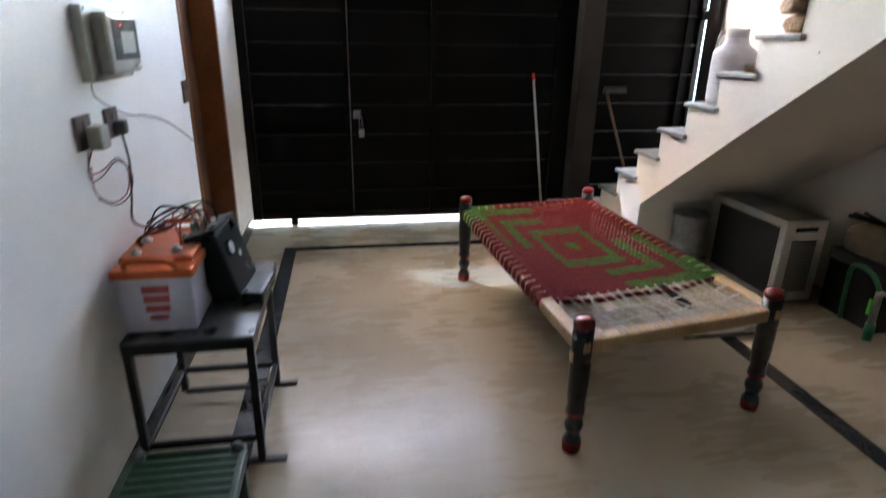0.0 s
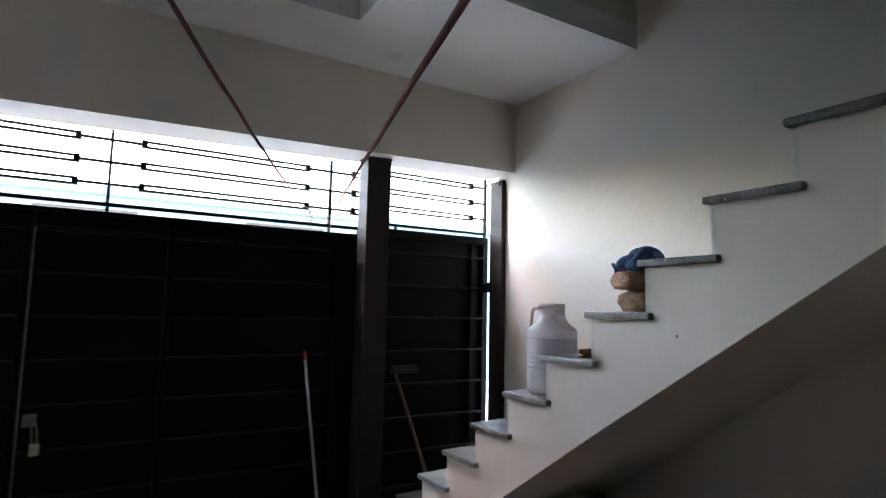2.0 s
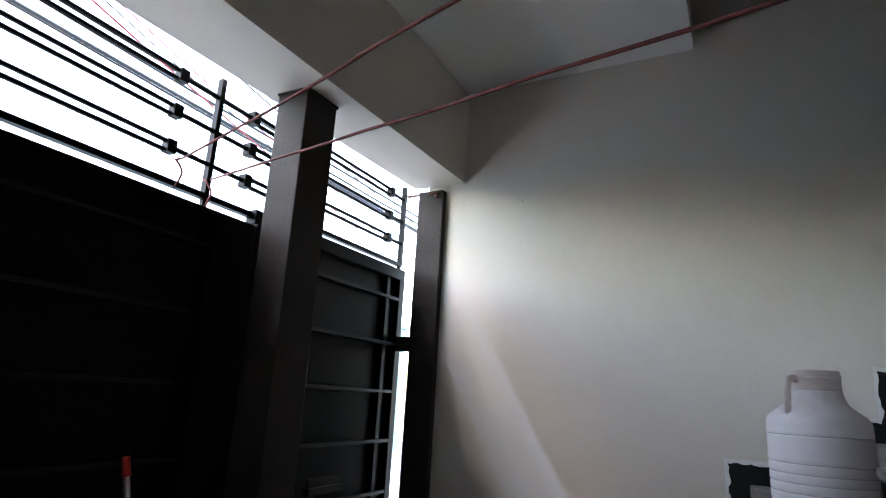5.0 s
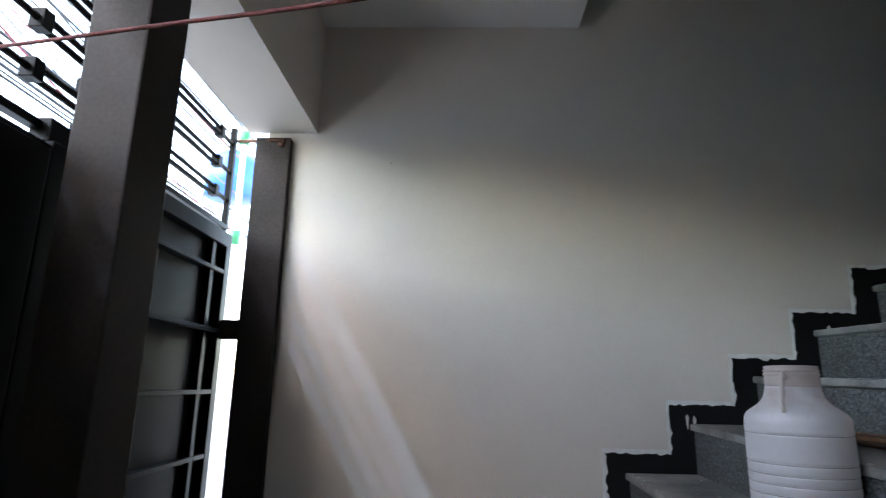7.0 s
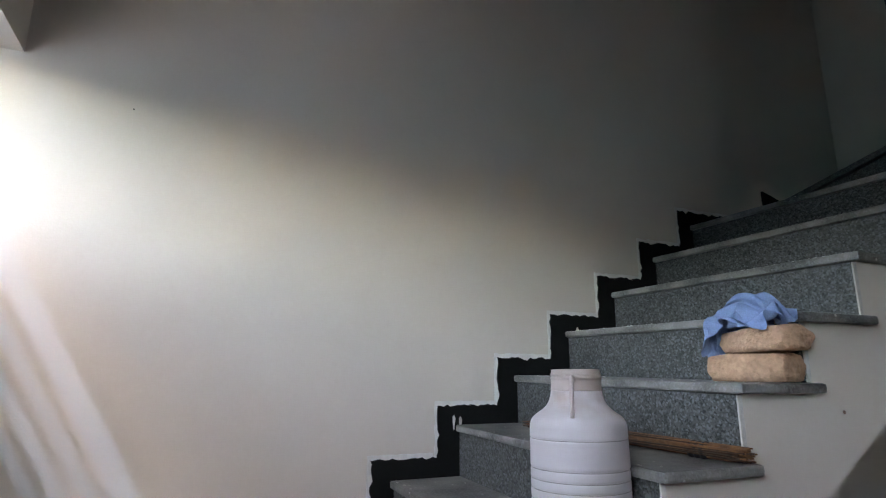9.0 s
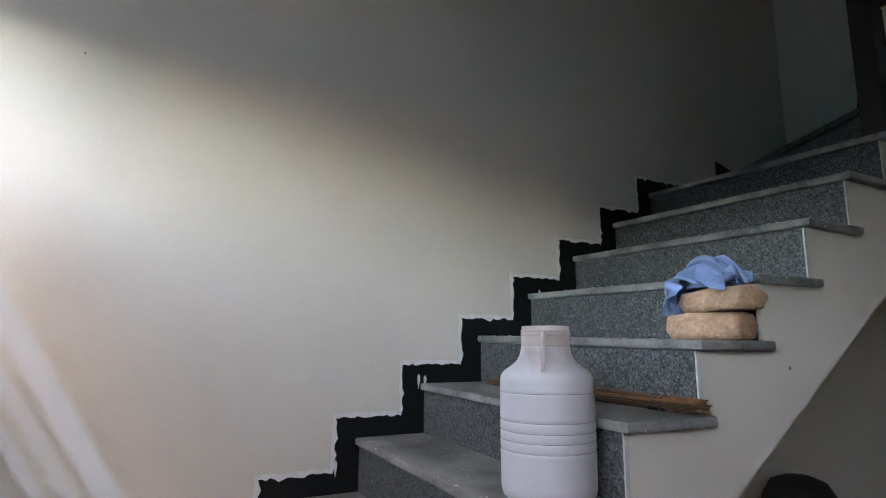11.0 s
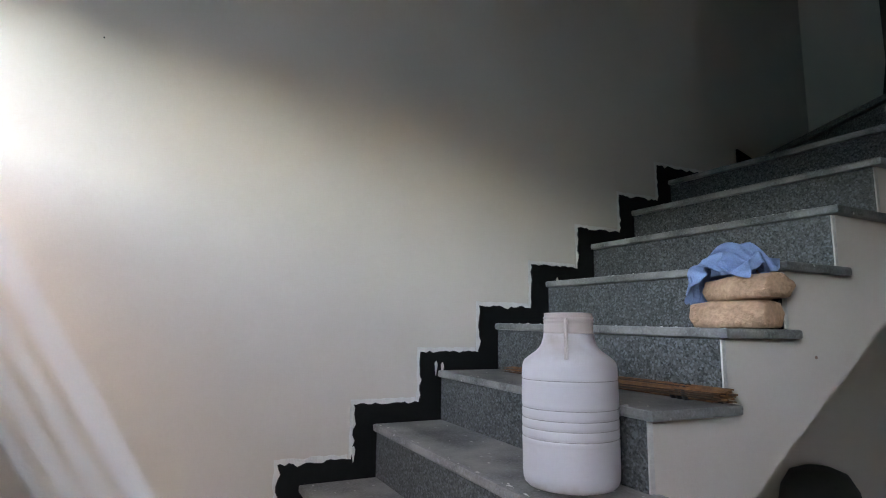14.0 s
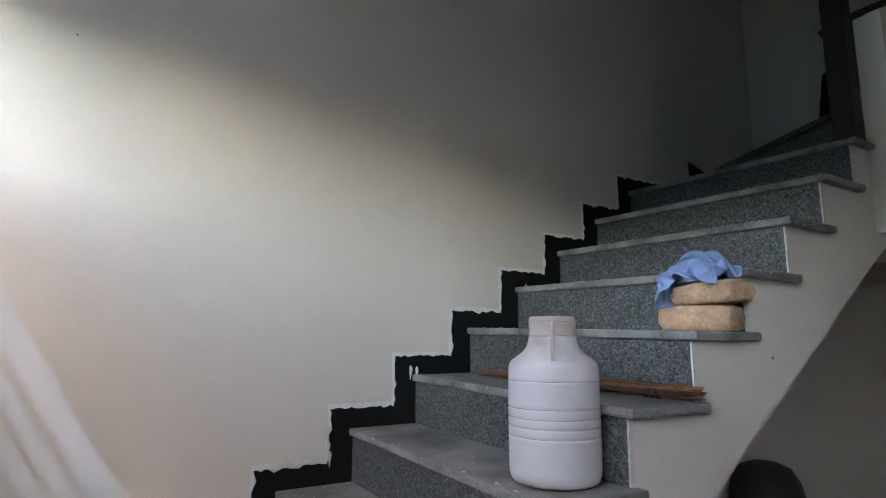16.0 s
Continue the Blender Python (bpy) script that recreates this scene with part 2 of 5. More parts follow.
for v in beam.data.vertices:
    if v.co.z < 3:
        v.co.z -= 0.026 * (EX - v.co.x)  # its underside falls to the west

bm = bmesh.new()
C0, C1 = 3.21, 3.36
bm_box(bm, WX - 0.23, EX + 0.23, 4.82, 5.71, C0, C1)
bm_box(bm, 2.27, 2.68, -1.8, 4.82, C0, C1)
bm_box(bm, 2.68, EX, 4.19, 4.82, C0, C1)
bm_box(bm, 2.68, EX + 0.2, -1.8, 0.8, C0, C1)
bm_box(bm, WX - 0.23, 0.35, -1.8, 4.82, C0, C1)
bm_box(bm, 0.35, 2.27, -1.8, 0.3, C0, C1)
bm_box(bm, 0.3, 2.3, 0.25, 4.87, C1, C1 + 0.08)
setting(ob_mesh("ceiling", bm, M_CEIL), "white painted ceiling with a raised tray", "ceiling")
# Unseen slab, added to cut off the high sky over the gate.
setting(box("sky_limit_slab", -12.0, 12.0, 5.711, 6.9, 5.3, 5.45, M_CEIL), "unseen slab added high above the gate to limit skylight", "slab")
# Unseen wall, added to close the front up to that slab.
setting(box("wall_north_upper", -4.0, EX + 2.0, 5.56, 5.71, 3.361, 5.45, M_WALL), "unseen cream plaster wall added to close the front above the ceiling", "wall")
# closing walls of the stairwell above the ceiling
bm = bmesh.new()
bm_box(bm, 2.55, EX, 4.19, 4.35, C1, 6.0)
bm_box(bm, 2.55, 2.68, 0.8, 4.19, C1, 6.0)
bm_box(bm, 2.55, 4.18, 0.8, 4.35, 6.0, 6.1)
setting(ob_mesh("stairwell_upper_walls", bm, M_WALL), "cream plaster walls enclosing the stairwell above", "wall")

# ---- staircase ----
RISE, RUN, SX = 0.19, 0.2655, 2.778
FALL = 0.027  # the treads fall towards the open side


def step_z(k):
    return 0.062 + RISE * k


def step_y(k):
    return 4.05 - RUN * (k - 6)


def lean(bm):
    """Tip what lies across the stair, so that it is higher at the wall."""
    for v in bm.verts:
        v.co.z += FALL * max(0.0, v.co.x - SX) / (EX - SX)
    return bm


M_ARRIS = mat("bare_plaster_arris", (0.72, 0.69, 0.64), 0.85, var=0.1, scale=40, bump=0.3, bscale=140)
stair = thing("staircase", "straight masonry staircase with grey granite treads and white plastered side", "staircase")
prof = [(step_y(1), 0.0)]
for k in range(1, 13):
    prof += [(step_y(k), step_z(k) - 0.026), (step_y(k + 1), step_z(k) - 0.026)]
prof += [(1.06, step_z(12) - 0.026), (1.06, 2.0), (2.2, 1.97), (2.45, 1.815), (3.48, 1.135), (4.48, 0.452), (4.48, 0.0)]
bm = bmesh.new()
bm_prism(bm, prof, "x", SX, EX - 0.002)
lean(bm)
part("body", bm, M_WALL, stair, "white plastered stair body and sloping underside")
for k in range(1, 13):
    y0 = step_y(k + 1) - 0.018 if k < 12 else 1.06
    out = 0.36 if k == 1 else 0.028
    bm = bmesh.new()
    bm_box(bm, SX - out, EX - 0.003, y0, step_y(k) + 0.03, step_z(k) - 0.026, step_z(k), 0.008)
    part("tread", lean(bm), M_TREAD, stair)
    bm = bmesh.new()
    bm_box(bm, SX + 0.005, EX - 0.003, step_y(k), step_y(k) + 0.014, step_z(k) - RISE if k > 1 else 0.0, step_z(k) - 0.027)
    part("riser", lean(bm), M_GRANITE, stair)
    bm = bmesh.new()
    bm_box(bm, SX + 0.0004, SX + 0.0048, step_y(k) + 0.0002, step_y(k) + 0.0152, step_z(k) - RISE + 0.002 if k > 1 else 0.002, step_z(k) - 0.0275)
    part("plaster_arris", bm, M_ARRIS, stair)


# ragged black skirting along the stair, with a bare plaster edge
setting_skirt = setting(new("stair_skirting"), "black stone stair skirting with a ragged unfinished plaster edge", "skirting")


def ragged(y0, y1, z0, z1, zf, amp, seed):
    """Outline of one skirting piece; top edge and front edge above zf are uneven."""
    pts = [(y0, z0), (y1, z0), (y1, zf)]
    n = 10
    for i in range(1, n):
        z = zf + (z1 - zf) * i / n
        pts.append((y1 - amp * abs(noise.noise((seed * 3.1, z * 38, 1.0))) * 1.6, z))
    pts.append((y1 - amp * 0.3, z1 - amp * 0.3))
    n = 18
    for i in range(1, n):
        y = y1 + (y0 - y1) * i / n
        pts.append((y, z1 - amp * abs(noise.noise((seed * 7.7, y * 26, 4.0)) + 0.35 * noise.noise((seed, y * 90, 2.0))) * 1.7))
    pts.append((y0, z1 - amp * 0.5))
    return pts


M_BAREPLASTER = mat("bare_plaster_edge", (0.80, 0.785, 0.75), 0.85, var=0.08, scale=30, bump=0.4, bscale=140)
# Smeared plaster, its colour lightened to stand in for light on the raised edge.
M_LIT_EDGE = mat("smeared_plaster_edge_lit", (0.89, 0.87, 0.83), 0.8, var=0.06, scale=30, bump=0.4, bscale=140)
for k in range(1, 13):
    ya, yb = (step_y(k + 1) + 0.11 if k < 12 else 2.2), step_y(k) + 0.11
    zt, zf = step_z(k) + 0.104, step_z(k - 1) + 0.104
    zb = max(0.0, step_z(k) - RISE - 0.02)
    bm = bmesh.new()
    bm_prism(bm, ragged(ya, yb, zb, zt, zf, 0.015, k), "x", EX - 0.007, EX - 0.0005)
    part("skirting_panel", bm, M_SKIRT, setting_skirt)
    bm = bmesh.new()
    bm_prism(bm, ragged(ya + 0.013 if k < 12 else ya, yb + 0.009, zb, zt + 0.014, zf + 0.012, 0.006, k + 40), "x", EX - 0.0045, EX - 0.0003)
    part("plaster_edge", bm, M_LIT_EDGE, setting_skirt)
# dried plaster drips on the skirting
for k, dy, dz in ((6, 0.122, -0.075), (7, 0.03, 0.03), (7, 0.058, 0.035), (9, -0.015, 0.02)):
    bm = bmesh.new()
    y, z = step_y(k) + dy - 0.02, step_z(k) + dz
    bm_prism(bm, [(y - 0.004, z), (y + 0.001, z - 0.03), (y + 0.005, z - 0.004), (y + 0.006, z + 0.02), (y, z + 0.028), (y - 0.006, z + 0.015)], "x", EX - 0.0105, EX - 0.0065)
    part("plaster_drip", bm, M_BAREPLASTER, setting_skirt)

# crumbs and smears of dried plaster on the treads
rnd = random.Random(77)
bm = bmesh.new()
for i in range(240):
    k = rnd.randint(5, 12)
    x = rnd.uniform(SX + 0.02, EX - 0.03)
    front = rnd.random() < 0.55
    y = step_y(k) + (rnd.uniform(0.008, 0.022) if front else rnd.uniform(-0.22, 0.0))
    r = rnd.uniform(0.0012, 0.0045) * (1.3 if front else 1.0)
    turn = rnd.uniform(0, 6.3)
    long = rnd.uniform(1.0, 3.2)
    ring = []
    for q in range(6):
        a = q * math.pi / 3
        cx, cy = r * long * math.cos(a) * rnd.uniform(0.7, 1.2), r * math.sin(a) * rnd.uniform(0.7, 1.2)
        ring.append(bm.verts.new((x + cx * math.cos(turn) - cy * math.sin(turn), y + (cx * math.sin(turn) + cy * math.cos(turn)) * (0.4 if front else 1), step_z(k) + FALL * (x - SX) / (EX - SX) + 0.0006)))
    tip = bm.verts.new((x, y, step_z(k) + FALL * (x - SX) / (EX - SX) + r * 0.5 + 0.0006))
    for q in range(6):
        bm.faces.new((ring[q], ring[(q + 1) % 6], tip))
tagged(ob_mesh("plaster_crumbs", bm, M_BAREPLASTER), "white crumbs of dried plaster scattered on the treads", "debris", "", "stuff")

# winder step, newel post and the parapet of the upper flight
bm = bmesh.new()
bm_prism(bm, [(2.87, 2.245), (3.945, 1.775), (3.945, 1.06), (2.87, 1.06)], "z", step_z(12) + 0.001, 2.55 - 0.026)
part("winder_riser", bm, M_GRANITE, stair)
bm = bmesh.new()
bm_prism(bm, [(2.87, 2.275), (3.945, 1.805), (3.945, 1.06), (2.87, 1.06)], "z", 2.55 - 0.025, 2.55)
part("winder_tread", bm, M_GRANITE, stair)
bm = bmesh.new()
bm_prism(bm, [(2.84, 2.1), (3.4, 1.06), (2.84, 1.06)], "z", 2.551, 2.74)
part("winder_tread", bm, M_GRANITE, stair)
M_NEWEL = mat("dark_newel_wood", (0.022, 0.012, 0.009), 0.45, var=0.2, scale=12, bump=0.05)
newel = thing("newel_post", "tall dark wooden newel post on the stair", "newel post")
box("shaft", 2.778, 2.86, 2.335, 2.417, step_z(12), 3.9, M_NEWEL, newel, 0.006)
box("base", 2.773, 2.865, 2.33, 2.422, step_z(12), step_z(12) + 0.025, M_NEWEL, newel, 0.004)
bm = bmesh.new()
bm_prism(bm, [(1.06, 1.98), (2.33, 1.98), (2.33, 2.885), (1.06, 3.53)], "x", 2.68, 2.777)
setting(ob_mesh("parapet_wall", bm, M_WALL), "cream plaster parapet beside the upper flight", "wall")
bm = bmesh.new()
bm_prism(bm, [(1.06, 3.535), (2.33, 2.89), (2.33, 2.92), (1.06, 3.565)], "x", 2.67, 2.79)
tagged(ob_mesh("handrail", bm, M_NEWEL), "dark wooden handrail on the parapet", "handrail")
bm = bmesh.new()
bm_prism(bm, [(3.20, 2.7), (3.53, 2.7), (3.50, 3.01), (3.462, 3.255), (3.425, 3.268), (3.437, 3.49), (3.462, 3.55), (3.20, 3.56)], "y", 1.052, 1.06)
part("skirting_panel", bm, M_SKIRT, setting_skirt)
bm = bmesh.new()
bm_prism(bm, [(1.52, 2.551), (1.80, 2.551), (1.80, 2.672), (1.70, 2.642), (1.61, 2.612), (1.52, 2.60)], "x", 3.938, 3.9495)
part("skirting_panel", bm, M_SKIRT, setting_skirt)

# ---- gate ----
M_STEEL = mat("worn_steel", (0.35, 0.34, 0.33), 0.35, 0.9, var=0.2, scale=20, bump=0.05)
M_RUST = mat("rusty_red_steel", (0.16, 0.07, 0.04), 0.7, 0.2, var=0.3, scale=20, bump=0.2)
gate = thing("gate", "large black painted steel driveway gate with a wicket door, closed", "gate")
GT, GB = 2.085, 0.04
box("panel", -0.079, 0.775, GY + 0.02, GY + 0.035, GB, GT, M_GATE, gate)
box("panel", 1.455, 2.70, GY + 0.02, GY + 0.035, GB, GT, M_GATE, gate)
box("panel", 0.775, 1.455, GY + 0.02, GY + 0.035, 2.0, GT, M_GATE, gate)
box("door_stop", 0.74, 1.49, GY + 0.036, GY + 0.04, GB, GT, M_GATE, gate)
wicket = box("wicket_door", 0.783, 1.447, GY + 0.016, GY + 0.03, 0.1, 1.994, M_GATE, gate, 0.002, "black steel wicket door in the gate")
box("frame_stile", -0.079, -0.005, GY - 0.015, GY + 0.02, GB, GT, M_GATE, gate, 0.003)
box("frame_stile", 2.53, 2.695, GY - 0.03, GY + 0.02, GB, GT, M_GATE, gate, 0.003)
box("frame_stile", 1.452, 1.49, GY - 0.005, GY + 0.02, GB, GT, M_GATE, gate, 0.003)
box("frame_stile", 0.735, 0.772, GY - 0.008, GY + 0.02, GB, GT, M_GATE, gate, 0.003)
box("edge_strip", 0.774, 0.781, GY - 0.008, GY + 0.018, 0.1, 1.99, M_STEEL, gate, 0.0, "worn bare steel edge of the wicket door")
box("top_rail", -0.079, 2.70, GY - 0.012, GY + 0.036, GT, GT + 0.02, M_GATE, gate, 0.003)
box("bottom_rail", 0.0, 2.53, GY - 0.004, GY + 0.02, GB, GB + 0.05, M_GATE, gate, 0.003)
for i in range(8):
    z = 0.27 + 0.243 * i
    for x0, x1 in ((-0.005, 0.735), (0.785, 1.445), (1.49, 2.53)):
        box("slat", x0, x1, GY + 0.0, GY + 0.02, z, z + 0.014, M_SLAT, gate, 0.002)
box("foot_block", 0.235, 0.29, GY - 0.01, GY + 0.03, -0.06, GB + 0.03, M_GATE, gate, 0.003)
box("threshold_strip", 1.78, 2.70, GY - 0.01, GY + 0.03, -0.06, GB, M_GATE, gate)
box("pull_handle", 2.505, 2.525, GY - 0.04, GY - 0.025, 1.3, 1.5, M_GATE, gate, 0.004)
lock = thing("padlock", "worn steel hasp with a pale hanging padlock on the gate", "padlock")
bm = bmesh.new()
bm_box(bm, 0.80, 0.862, GY - 0.012, GY + 0.014, 0.90, 0.965, 0.004)
part("hasp", bm, M_STEEL, lock)
bm = bmesh.new()
bm_tube(bm, curve_pts([(0.852, GY - 0.02, 0.81), (0.846, GY - 0.025, 0.90), (0.855, GY - 0.025, 0.925), (0.868, GY - 0.02, 0.90), (0.876, GY - 0.02, 0.81)], 6), 0.004)
part("shackle", bm, M_STEEL, lock, smooth=True)
M_TAG = mat("pale_lock_body", (0.6, 0.57, 0.5), 0.4, 0.4, var=0.1)
box("body", 0.842, 0.888, GY - 0.032, GY - 0.01, 0.748, 0.812, M_TAG, lock, 0.006)


def transom_bar(parent, x, z0, z1):
    box("upright", x - 0.01, x + 0.01, GY + 0.014, GY + 0.04, z0, z1, M_GATE, parent, 0.001)


def rod_pair(parent, xa, xb, z):
    for dz in (-0.017, 0.017):
        bm = bmesh.new()
        bm_tube(bm, [(xa, GY + 0.026, z + dz), (xb, GY + 0.026, z + dz)], 0.0085, 6)
        part("rod", bm, M_GATE, parent)
    for x in (xa, xb):
        box("block", x - 0.018, x + 0.018, GY + 0.008, GY + 0.044, z - 0.024, z + 0.024, M_GATE, parent, 0.003)


def rod_link(parent, xa, xb, z):
    bm = bmesh.new()
    bm_tube(bm, [(xa, GY + 0.026, z), (xb, GY + 0.026, z)], 0.0095, 8)
    part("link_rod", bm, M_GATE, parent)


grille = thing("transom_grille", "black steel rod grille with square blocks above the gate", "grille")
box("base_bar", -0.079, 2.70, GY + 0.01, GY + 0.04, 2.14, 2.162, M_GATE, grille, 0.002)
for x in (1.112, 2.482):
    transom_bar(grille, x, 2.14, 2.625)
    box("stub", x - 0.01, x + 0.01, GY + 0.018, GY + 0.034, GT + 0.02, 2.141, M_GATE, grille)
for z in (2.275, 2.408, 2.545):
    rod_pair(grille, -0.06, 0.94, z)
    rod_link(grille, 0.94, 1.285, z)
    rod_pair(grille, 1.285, 2.31, z)
    rod_link(grille, 2.31, 2.655, z)
    box("block", 2.64, 2.676, GY + 0.006, GY + 0.046, z - 0.026, z + 0.026, M_GATE, grille, 0.003)
    for dz in (-0.017, 0.017):
        rod_link(grille, 2.66, 2.86, z + dz)

right_leaf = thing("side_gate", "narrow black painted steel gate leaf, closed", "gate")
box("panel", 2.70, 3.84, GY + 0.02, GY + 0.035, 0.04, 2.11, M_GATE, right_leaf)
box("frame_stile", 2.70, 2.93, GY - 0.03, GY + 0.02, 0.04, 2.11, M_GATE, right_leaf, 0.003)
box("frame_stile", 3.80, 3.85, GY - 0.015, GY + 0.04, 0.04, 2.11, M_GATE, right_leaf, 0.003)
box("top_rail", 2.70, 3.85, GY - 0.015, GY + 0.04, 2.11, 2.17, M_GATE, right_leaf, 0.003)
box("inner_strip", 3.69, 3.72, GY - 0.004, GY + 0.02, 0.04, 2.11, M_GATE, right_leaf, 0.002)
for i in range(8):
    z = 0.27 + 0.246 * i
    box("slat", 2.93, 3.80, GY - 0.014, GY + 0.02, z, z + 0.016, M_SLAT, right_leaf, 0.002)
side_grille = thing("side_grille", "black steel rod grille above the narrow gate", "grille")
box("base_bar", 2.83, 3.85, GY + 0.01, GY + 0.04, 2.195, 2.215, M_GATE, side_grille, 0.002)
box("stub", 3.0, 3.02, GY + 0.016, GY + 0.034, 2.17, 2.196, M_GATE, side_grille)
box("stub", 3.828, 3.848, GY + 0.016, GY + 0.034, 2.17, 2.196, M_GATE, side_grille)
box("upright", 3.828, 3.85, GY + 0.01, GY + 0.035, 2.215, 2.67, M_GATE, side_grille, 0.001)
for z in (2.33, 2.46, 2.595):
    rod_pair(side_grille, 2.85, 3.70, z)
    rod_link(side_grille, 3.70, 3.84, z)
post = thing("gate_post", "dark brown-black square steel gate post", "post")
box("shaft", 2.65, 2.83, 5.50, 5.65, 0.0, 2.62, M_POST, post, 0.006)
box("cap", 2.645, 2.835, 5.495, 5.655, 2.62, 2.635, M_POST, post, 0.004)
jamb = thing("gate_jamb", "dark brown steel gate jamb against the wall", "post")
box("shaft", 3.814, 3.858, 5.505, 5.66, 0.0, 2.62, M_POST, jamb, 0.004)
box("hinge_block", 3.816, 3.85, 5.661, 5.734, 1.72, 1.80, M_POST, jamb, 0.004)
bm = bmesh.new()
bm_tube(bm, [(3.80, 5.53, 2.60), (3.86, 5.76, 2.62)], 0.008, 8)
bm_lathe(bm, [(0.008, 0), (0.013, 0.004), (0.013, 0.008), (0.004, 0.011)], 16, pose(3.814, 5.545, 2.585, 0, -90, 0))
part("ring_bolt", bm, M_RUST, jamb, smooth=True)

# ---- clothes lines ----
M_ROPE = mat("red_rope", (0.22, 0.045, 0.04), 0.8, var=0.25, scale=120, bump=0.5, bscale=300)


def rope(a, b, anchor, sag=0.0):
    e = thing("clothesline", "thin red twisted rope strung from the gate grille", "rope", group="clotheslines")
    pts = []
    for i in range(61):
        u = i / 60
        p = Vector(a).lerp(Vector(b), u)
        p.z -= sag * 4 * u * (1 - u)
        p.x += 0.003 * noise.noise((u * 30, 1.0, anchor))
        p.z += 0.004 * noise.noise((u * 25, 5.0, anchor))
        pts.append(p)
    bm = bmesh.new()
    bm_tube(bm, pts, 0.0042, 6)
    part("rope", bm, M_ROPE, e, smooth=True)
    bm = bmesh.new()
    q = Vector(a)
    bm_tube(bm, curve_pts([q, q + Vector((0.012, 0.02, 0.006)), q + Vector((-0.004, 0.03, 0.0)), q + Vector((-0.012, 0.01, -0.01)), q + Vector((0.006, -0.004, -0.05)), q + Vector((-0.01, 0.0, -0.11))], 5), 0.004, 6)
    part("knot", bm, M_ROPE, e, smooth=True)


rope((2.336, 5.735, 2.236), (-0.078, -0.30, 2.088), 1.0, 0.15)
rope((2.474, 5.745, 2.212), (-0.006, -1.79, 1.414), 2.0)

# ---- west door ----
door_frame = setting(new("door_1"), "closed brown wooden door with a lattice glass transom", "door")
for nm, a in (("frame_jamb", (WX - 0.2, WX + 0.006, D0, D0 + 0.05, 0, TH)), ("frame_jamb", (WX - 0.2, WX + 0.006, D1 - 0.05, D1, 0, TH)),
              ("frame_head", (WX - 0.2, WX + 0.006, D0 + 0.05, D1 - 0.05, TH - 0.05, TH)), ("frame_head", (WX - 0.2, WX + 0.006, D0 + 0.05, D1 - 0.05, DH, DH + 0.05))):
    box(nm, *a, M_DOORWOOD, door_frame, 0.004)
M_LEAF = mat("dark_door_leaf", (0.13, 0.05, 0.022), 0.5, var=0.2, scale=4, bump=0.04, spec=0.25)
leaf = box("leaf", WX - 0.19, WX - 0.15, D0 + 0.053, D1 - 0.053, 0.01, DH - 0.003, M_LEAF, door_frame, 0.003)
for z0, z1 in ((0.12, 0.85), (1.0, 1.92)):
    box("raised_panel", WX - 0.152, WX - 0.142, D0 + 0.17, D1 - 0.17, z0, z1, M_LEAF, door_frame, 0.008)
M_FROST = mat("frosted_lattice_glass", (0.09, 0.055, 0.04), 0.3, var=0.1, scale=40, bump=0.3, bscale=50)
M_LATT = mat("white_lattice", (0.85, 0.84, 0.82), 0.5, var=0.1)
box("transom_pane", WX - 0.12, WX - 0.112, D0 + 0.052, D1 - 0.052, DH + 0.052, TH - 0.052, M_FROST, door_frame)
LAT0, LAT1, LATH = D0 + 0.054, D1 - 0.054, TH - DH - 0.108
for i in range(-5, 14):
    for sgn in (1, -1):
        # a slanting bar, cut off at the frame
        y0 = LAT0 + i * 0.085 if sgn > 0 else LAT1 - i * 0.085
        u0 = max(0.0, ((LAT0 if sgn > 0 else LAT1) - y0) * sgn / (LATH * 0.62))
        u1 = min(1.0, ((LAT1 if sgn > 0 else LAT0) - y0) * sgn / (LATH * 0.62))
        if u1 - u0 < 0.05:
            continue
        bm = bmesh.new()
        bm_tube(bm, [(WX - 0.09 + 0.004 * sgn, y0 + sgn * LATH * 0.62 * u, DH + 0.054 + LATH * u) for u in (u0, u1)], 0.0105, 6)
        part("lattice_bar", bm, M_LATT, door_frame)
setting(box("baseboard", WX, WX + 0.012, -1.8, D0 - 0.003, 0.001, 0.1, M_STRIPE), "dark marble baseboard", "baseboard")
setting(box("door_sill", WX - 0.2, WX + 0.02, D0 + 0.05, D1 - 0.05, 0.0, 0.01, M_STRIPE), "dark marble door sill", "sill")
setting(box("baseboard", WX, WX + 0.012, D1 + 0.003, 5.58, 0.001, 0.1, M_STRIPE), "dark marble baseboard", "baseboard")
setting(box("dark_room_wall", WX - 1.2, WX - 1.1, D0 - 0.5, 5.9, 0, 3.21, M_WALL_W), "plain wall behind the doorway", "wall")
setting(box("dark_room_wall", WX - 1.1, WX - 0.23, D0 - 0.5, D0 - 0.4, 0, 3.21, M_WALL_W), "plain wall behind the doorway", "wall")
setting(box("dark_room_wall", WX - 1.1, WX - 0.23, 5.8, 5.9, 0, 3.21, M_WALL_W), "plain wall behind the doorway", "wall")
setting(box("dark_room_roof", WX - 1.2, WX - 0.23, D0 - 0.5, 5.9, 3.21, 3.3, M_CEIL), "plain roof behind the doorway", "ceiling")
